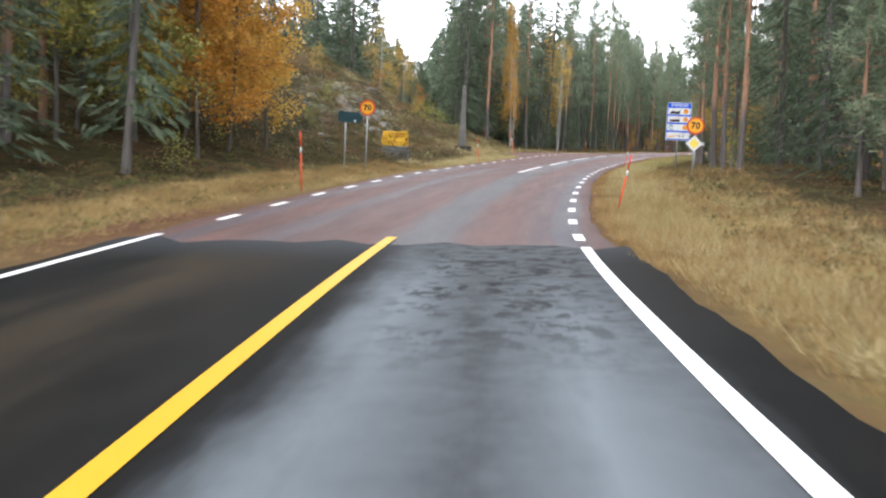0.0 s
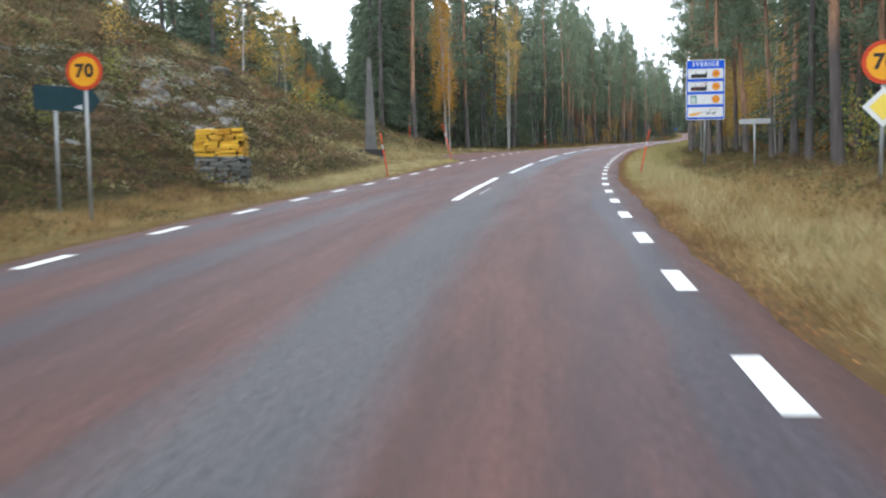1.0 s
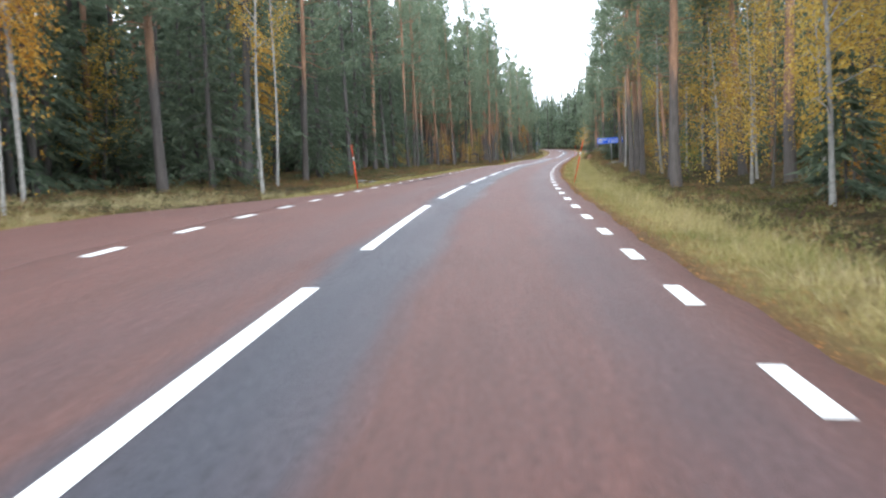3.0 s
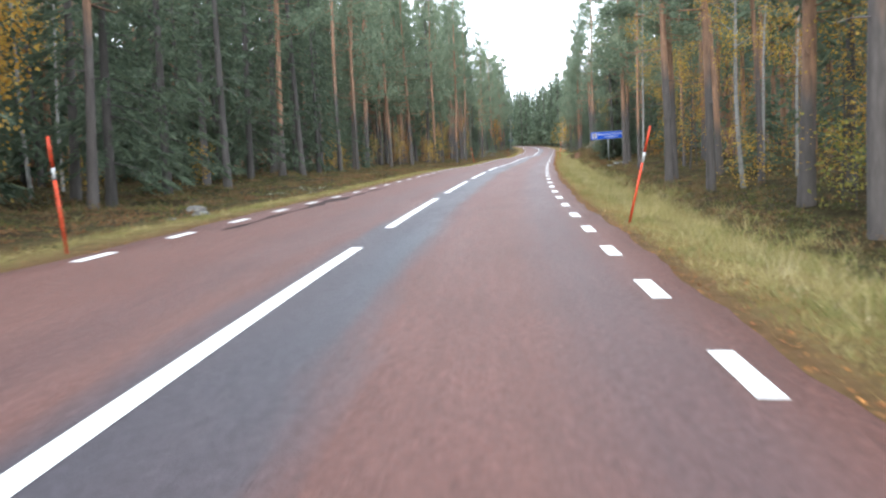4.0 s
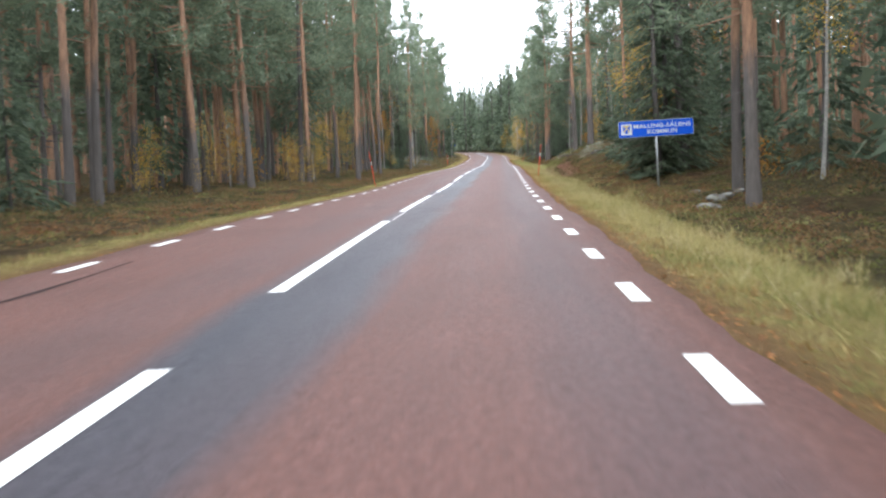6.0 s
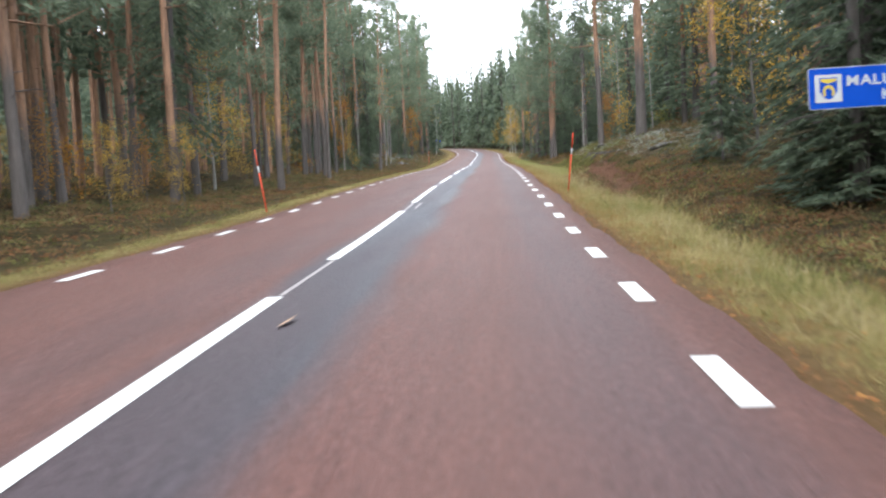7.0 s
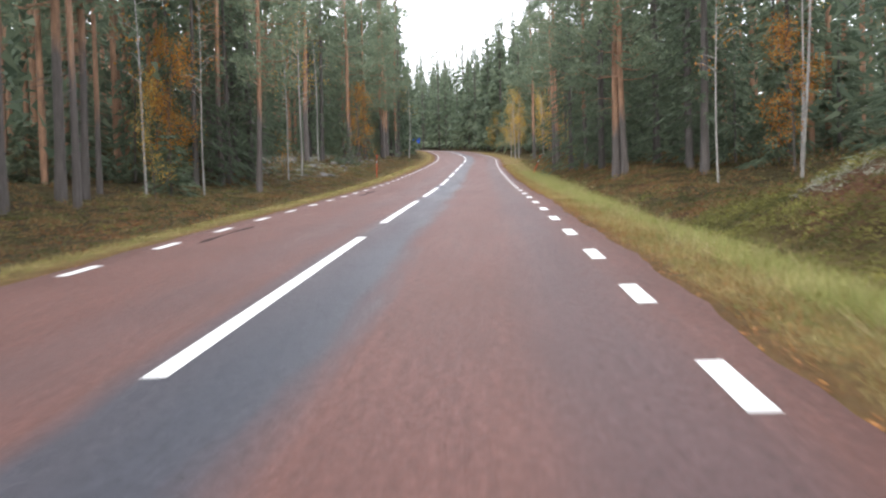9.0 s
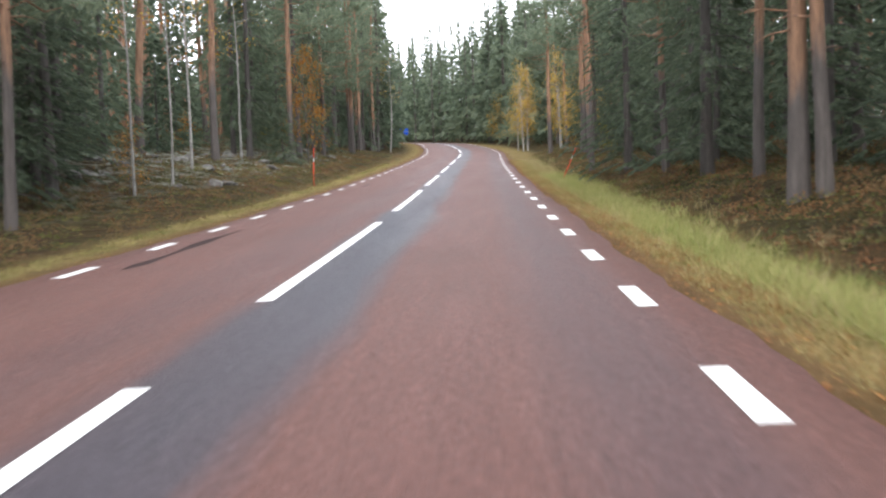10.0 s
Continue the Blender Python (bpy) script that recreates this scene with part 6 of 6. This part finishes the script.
part("diamond_face", bm_mesh("diamond_face", outline([(0, 1.26 - d), (d, 1.26), (0, 1.26 + d), (-d, 1.26)], -0.016, -0.012), DIAMOND_YELLOW), dm, "yellow face")

# the border sign with the general speed limits
sg = sign_base("border_sign", 20.4, 6.6, "large blue SVERIGE border sign with speed limit panels", "road sign", -2, 1.0)
post(sg, 4.07, 0.045)
clamps(sg, (2.12, 3.82))
BW, B0, B1 = 1.42, 1.84, 4.10
edge = part("rim", bm_mesh("rim", outline(rounded(BW, B1 - B0, 0.06, (B0 + B1) / 2), -0.012, -0.002), SIGN_WHITE), sg, "thin white rim")
plate = part("plate", bm_mesh("plate", outline(rounded(BW - 0.05, B1 - B0 - 0.05, 0.05, (B0 + B1) / 2), -0.016, -0.012), SIGN_BLUE), sg, "blue plate")
part("country_name", letters("SVERIGE", 0.225, SIGN_WHITE, 0.006, 1.3, 0.97), plate, "white letters SVERIGE", Matrix.Translation((0, -0.018, B1 - 0.168)))
PH = 0.375
for k, number in enumerate(("50", "70", "110", "")):
    zc = B1 - 0.524 - k * 0.482
    pn = part("panel", bm_mesh("panel", outline(rounded(BW - 0.13, PH, 0.015, zc), -0.020, -0.016), SIGN_WHITE), plate, "white panel")
    if number:
        part("limit_rim", bm_mesh("limit_rim", outline(disc(0.142, 0.385, zc), -0.024, -0.020), SIGN_RED), plate, "red ring")
        part("limit_face", bm_mesh("limit_face", outline(disc(0.122, 0.385, zc), -0.027, -0.024), SIGN_YELLOW), plate, "yellow disc")
        part("limit_number", letters(number, 0.155 if len(number) == 2 else 0.125, SIGN_RED, 0.004), plate, "number " + number, Matrix.Translation((0.385, -0.030, zc)))
    if k < 2:
        rim = [(-0.54, zc - 0.155), (0.06, zc - 0.155), (0.06, zc + 0.155), (-0.54, zc + 0.155)]
        part("picture_rim", bm_mesh("picture_rim", outline(rim, -0.023, -0.020), SIGN_BLACK), plate, "black rim")
        inn = [(-0.53, zc - 0.145), (0.05, zc - 0.145), (0.05, zc + 0.145), (-0.53, zc + 0.145)]
        part("picture", bm_mesh("picture", outline(inn, -0.025, -0.023), SIGN_WHITE), plate)
        town = [(-0.53, -0.145), (0.05, -0.145), (0.05, 0.05), (0.0, 0.06), (-0.02, -0.02), (-0.06, -0.02), (-0.1, 0.02), (-0.15, -0.02), (-0.2, -0.02), (-0.25, 0.02), (-0.31, -0.02),
                (-0.33, 0.0), (-0.355, 0.12), (-0.38, 0.0), (-0.4, -0.03), (-0.45, 0.01), (-0.53, -0.04)]
        part("town", bm_mesh("town", outline([(x, zc + z) for x, z in town], -0.027, -0.025), SIGN_BLACK), plate, "black town silhouette")
    if k == 1:
        part("stroke", bm_mesh("stroke", outline([(-0.53, zc - 0.145), (-0.50, zc - 0.145), (0.05, zc + 0.13), (0.05, zc + 0.145), (0.02, zc + 0.145)], -0.030, -0.027), SIGN_RED), plate, "red stroke")
    if k == 2:
        part("motorway_symbol", bm_mesh("motorway_symbol", outline(rounded(0.22, 0.29, 0.02, zc, -0.43), -0.024, -0.020), SIGN_GREEN), plate, "green square")
        for sx in (-1, 1):
            part("lane", bm_mesh("lane", outline([(-0.43 + sx * 0.012, zc - 0.12), (-0.43 + sx * 0.085, zc - 0.12), (-0.43 + sx * 0.04, zc + 0.11), (-0.43 + sx * 0.010, zc + 0.11)], -0.027, -0.024), SIGN_WHITE), plate, "white lane")
        part("bridge", bm_mesh("bridge", outline([(-0.52, zc + 0.0), (-0.34, zc + 0.0), (-0.34, zc + 0.03), (-0.52, zc + 0.03)], -0.029, -0.027), SIGN_WHITE), plate, "white bar")
    if k == 3:
        part("beam", bm_mesh("beam", outline([(-0.58, zc - 0.13), (-0.36, zc - 0.12), (-0.14, zc - 0.03), (-0.12, zc + 0.01), (-0.58, zc - 0.06)], -0.024, -0.020), SIGN_YELLOW), plate, "orange light beam")
        car_top = [(-0.13, -0.02), (0.02, 0.02), (0.16, 0.11), (0.38, 0.11), (0.52, 0.02), (0.55, -0.06)]
        for (x0, z0), (x1, z1) in zip(car_top, car_top[1:]):
            part("car_outline", bm_mesh("car_outline", outline([(x0, zc + z0 - 0.006), (x1, zc + z1 - 0.006), (x1, zc + z1 + 0.006), (x0, zc + z0 + 0.006)], -0.024, -0.020), SIGN_BLACK), plate, "thin black line")
        for cx in (0.10, 0.30):
            part("seat_symbol", bm_mesh("seat_symbol", outline([(cx - 0.07, zc - 0.07), (cx + 0.07, zc - 0.07), (cx + 0.08, zc + 0.03), (cx + 0.04, zc + 0.03), (cx + 0.02, zc - 0.03), (cx - 0.05, zc - 0.03)], -0.024, -0.020), SIGN_BLACK), plate, "black seat shape")

# the municipality's sign
sg = sign_base("municipality_sign", 122.6, 7.70, "blue municipality sign MALUNG-SÄLENS KOMMUN on one post", "road sign", 3, -1.0)
post(sg, 2.46, 0.04)
clamps(sg, (2.02, 2.38))
KW, K0, K1, KC = 2.66, 1.905, 2.485, 2.195
part("rim", bm_mesh("rim", outline(rounded(KW, K1 - K0, 0.04, KC), -0.012, -0.002), SIGN_WHITE), sg, "thin white rim")
plate = part("plate", bm_mesh("plate", outline(rounded(KW - 0.022, K1 - K0 - 0.022, 0.03, KC), -0.016, -0.012), SIGN_BLUE), sg, "blue plate")
part("name_line", letters("MALUNG-SÄLENS", 0.20, SIGN_WHITE, 0.0035, 1.08, 2.03), plate, "white letters", Matrix.Translation((0.22, -0.018, KC + 0.085)))
part("name_line", letters("KOMMUN", 0.20, SIGN_WHITE, 0.0035, 1.08, 1.05), plate, "white letters", Matrix.Translation((0.22, -0.018, KC - 0.125)))
part("crest_rim", bm_mesh("crest_rim", outline(rounded(0.378, 0.385, 0.015, KC, -1.05), -0.020, -0.016), SIGN_WHITE), plate, "white square")
shield = [(-0.125, 0.15), (0.125, 0.15), (0.125, -0.04), (0.06, -0.13), (0.0, -0.155), (-0.06, -0.13), (-0.125, -0.04)]
part("crest_field", bm_mesh("crest_field", outline([(x - 1.05, KC + z) for x, z in shield], -0.023, -0.020), SIGN_BLUE), plate, "blue shield")
part("crest_charge", bm_mesh("crest_charge", outline([(x - 1.05, KC + z) for x, z in ((-0.11, 0.10), (0.0, 0.065), (0.11, 0.10), (0.11, 0.135), (-0.11, 0.135))], -0.026, -0.023), DIAMOND_YELLOW), plate, "yellow band")
part("crest_charge", bm_mesh("crest_charge", outline([(-1.05 + q * math.cos(radians(v)), KC - 0.05 + 1.15 * q * math.sin(radians(v))) for q, vs in ((0.085, range(-40, 221, 20)), (0.048, range(220, -41, -20))) for v in vs], -0.026, -0.023), DIAMOND_YELLOW), plate, "yellow arch")

# plates seen from behind or far away
sg = sign_base("direction_plate", 13.7, 7.6, "narrow pale road plate on a short steel post", "road sign", 2)
post(sg, 1.72, 0.028)
part("plate", bm_mesh("plate", outline(rounded(0.95, 0.16, 0.02, 1.66), -0.012, 0.0), SIGN_GREY), sg, "pale grey plate")
sg = sign_base("direction_sign", -1.2, -6.85, "dark teal direction sign seen at a slant on a grey post", "road sign", 52)
post(sg, 2.45, 0.035, -0.22)
part("plate", bm_mesh("plate", outline([(-0.62, 2.0), (0.45, 2.0), (0.62, 2.22), (0.45, 2.44), (-0.62, 2.44)], -0.014, 0.0), SIGN_TEAL), sg, "dark teal plate")
part("chip", bm_mesh("chip", outline([(0.10, 2.07), (0.26, 2.03), (0.26, 2.13)], -0.018, -0.014), SIGN_WHITE), sg, "small white arrow")
sg = sign_base("far_sign", 290, -4.3, "blue road sign on a post by the bend", "road sign")
post(sg, 1.9, 0.03)
part("plate", bm_mesh("plate", outline(rounded(1.0, 0.8, 0.05, 1.6), -0.014, 0.0), SIGN_BLUE), sg, "blue plate")


# ---- border cairn: stacked stones, the upper ones painted yellow ----
def stone_mesh(seed, lx, ly, lz, mat):
    rng = rng_of(seed)
    bm = slab(-lx / 2, lx / 2, -ly / 2, ly / 2, -lz / 2, lz / 2)
    bmesh.ops.subdivide_edges(bm, edges=bm.edges[:], cuts=1, use_grid_fill=True)
    off = Vector(rng.uniform(-30, 30, 3))
    for v in bm.verts:
        r = 0.86 + 0.14 * (1 - min(1, sum(abs(c) for c in (v.co.x / lx, v.co.y / ly, v.co.z / lz)) / 1.5))
        v.co = Vector((v.co.x * r, v.co.y * r, v.co.z * (0.9 + 0.1 * r))) + noise.noise_vector(v.co * 6 + off) * 0.03
    return bm_mesh("stone", bm, mat, False)


cairn = thing("border_cairn", Matrix.Translation(on_ground(6.2, -6.85, 0.12)) @ Matrix.Rotation(facing(6.2) + radians(8), 4, "Z"), "stacked stone border cairn, grey below and painted yellow above", "cairn")
st_rng = rng_of(44)
z = 0.0
while z < 1.42:
    yellow = z > 0.72
    lz = st_rng.uniform(0.065, 0.115) if yellow else st_rng.uniform(0.05, 0.085)
    wide, deep = (1.22, 0.8) if yellow else (1.27, 0.84)
    for y0, y1 in ((-deep / 2, -deep / 6), (-deep / 6, deep / 2)):
        x = -wide / 2 + st_rng.uniform(-0.05, 0.02)
        while x < wide / 2 - 0.1:
            lx = min(st_rng.uniform(0.26, 0.62), wide / 2 - x + 0.03)
            me = stone_mesh(int(st_rng.integers(1e6)), lx, (y1 - y0), lz * 1.08, GOLD_STONE if yellow else GRANITE)
            part("stone", me, cairn, "", pose(x + lx / 2, (y0 + y1) / 2 + st_rng.uniform(-0.04, 0.03), z + lz / 2, st_rng.uniform(-3, 3), st_rng.uniform(-3.5, 3.5), st_rng.uniform(-5, 5)))
            x += lx + 0.008
    z += lz
# Dark inner block, added so the gaps between stones look shaded.
part("core", bm_mesh("core", slab(-0.53, 0.53, -0.33, 0.33, 0.0, 1.34, 0.04), DARK_STONE), cairn, "dark inner block added for shade in the gaps between the stones")

# ---- border obelisk ----
ob = thing("border_obelisk", Matrix.Translation(on_ground(23.5, -7.4, 0.05)) @ Matrix.Rotation(facing(23.5) + radians(20), 4, "Z"), "tall tapering grey obelisk on a dark stone plinth", "obelisk")


def taper(a0, a1, z0, z1, bevel):
    bm = bmesh.new()
    bmesh.ops.create_cone(bm, cap_ends=True, segments=4, radius1=a0 * 0.7071, radius2=a1 * 0.7071, depth=z1 - z0, matrix=Matrix.Translation((0, 0, (z0 + z1) / 2)) @ Matrix.Rotation(radians(45), 4, "Z"))
    bmesh.ops.bevel(bm, geom=bm.edges[:], offset=bevel, segments=2, profile=0.5, affect="EDGES")
    return bm


for x, y in ((-0.36, -0.36), (0.38, -0.34), (-0.35, 0.37), (0.36, 0.36)):
    part("base_stone", bm_mesh("base_stone", slab(x - 0.17, x + 0.17, y - 0.16, y + 0.16, -0.35, 0.13, 0.04), GRANITE), ob, "pale grey base stone")
part("plinth", bm_mesh("plinth", slab(-0.58, 0.58, -0.58, 0.58, 0.13, 0.42, 0.03), DARK_STONE), ob, "dark square stone slab")
# Dark filler added in the hollow under the slab, between the base stones.
part("dark_filler", bm_mesh("dark_filler", slab(-0.44, 0.44, -0.44, 0.44, -0.35, 0.13, 0.03), DARK_STONE), ob, "dark filler block added under the slab")
part("shaft", bm_mesh("shaft", taper(0.50, 0.20, 0.42, 4.3, 0.02), CONCRETE), ob, "weathered grey shaft")
part("tip", bm_mesh("tip", taper(0.20, 0.10, 4.3, 4.42, 0.015), CONCRETE), ob)

# ---- fallen leaf on the road, roots and stones of the cut bank ----
me = mesh_np("fallen_leaf", [(-0.03, -0.22, 0.012), (0.04, -0.06, 0.035), (-0.06, -0.05, 0.012), (0.055, 0.20, 0.06), (-0.03, 0.14, 0.02)], [(0, 1, 2), (1, 3, 2), (2, 3, 4)], DEAD_LEAF)
leaf_ob = tagged(new("fallen_leaf", me), "dry brown birch leaf lying on the asphalt", "leaf")
leaf_ob.matrix_basis = Matrix.Translation(Vector(place(115.55, 0.36, 0.0))) @ pose(0, 0, 0, 0, 0, -25) @ Matrix.Diagonal((0.6, 0.9, 0.9, 1))
root_rng = rng_of(61)
foot = np.array(on_ground(143.1, 6.3))
roots = thing("root_mass", Matrix.Identity(4), "bare pine roots hanging over the cut soil bank", "roots")
left_way = np.array([-math.cos(TH[203]), math.sin(TH[203]), 0.0])
for k in range(26):
    d = left_way + root_rng.normal(size=3) * (0.7, 0.7, 0.0)
    d /= np.linalg.norm(d)
    L = root_rng.uniform(0.35, 0.8)
    geo = Geo()
    p0 = foot + root_rng.normal(size=3) * (0.25, 0.9, 0.0) + (0, 0, 0.05)
    geo.tube([p0, p0 + d * L * 0.5 + (0, 0, 0.0), p0 + d * L + (0, 0, root_rng.uniform(-0.45, -0.2))], (0.035, 0.02, 0.006), 5)
    part("root", geo.mesh("root", SPRUCE_BARK, True), roots)
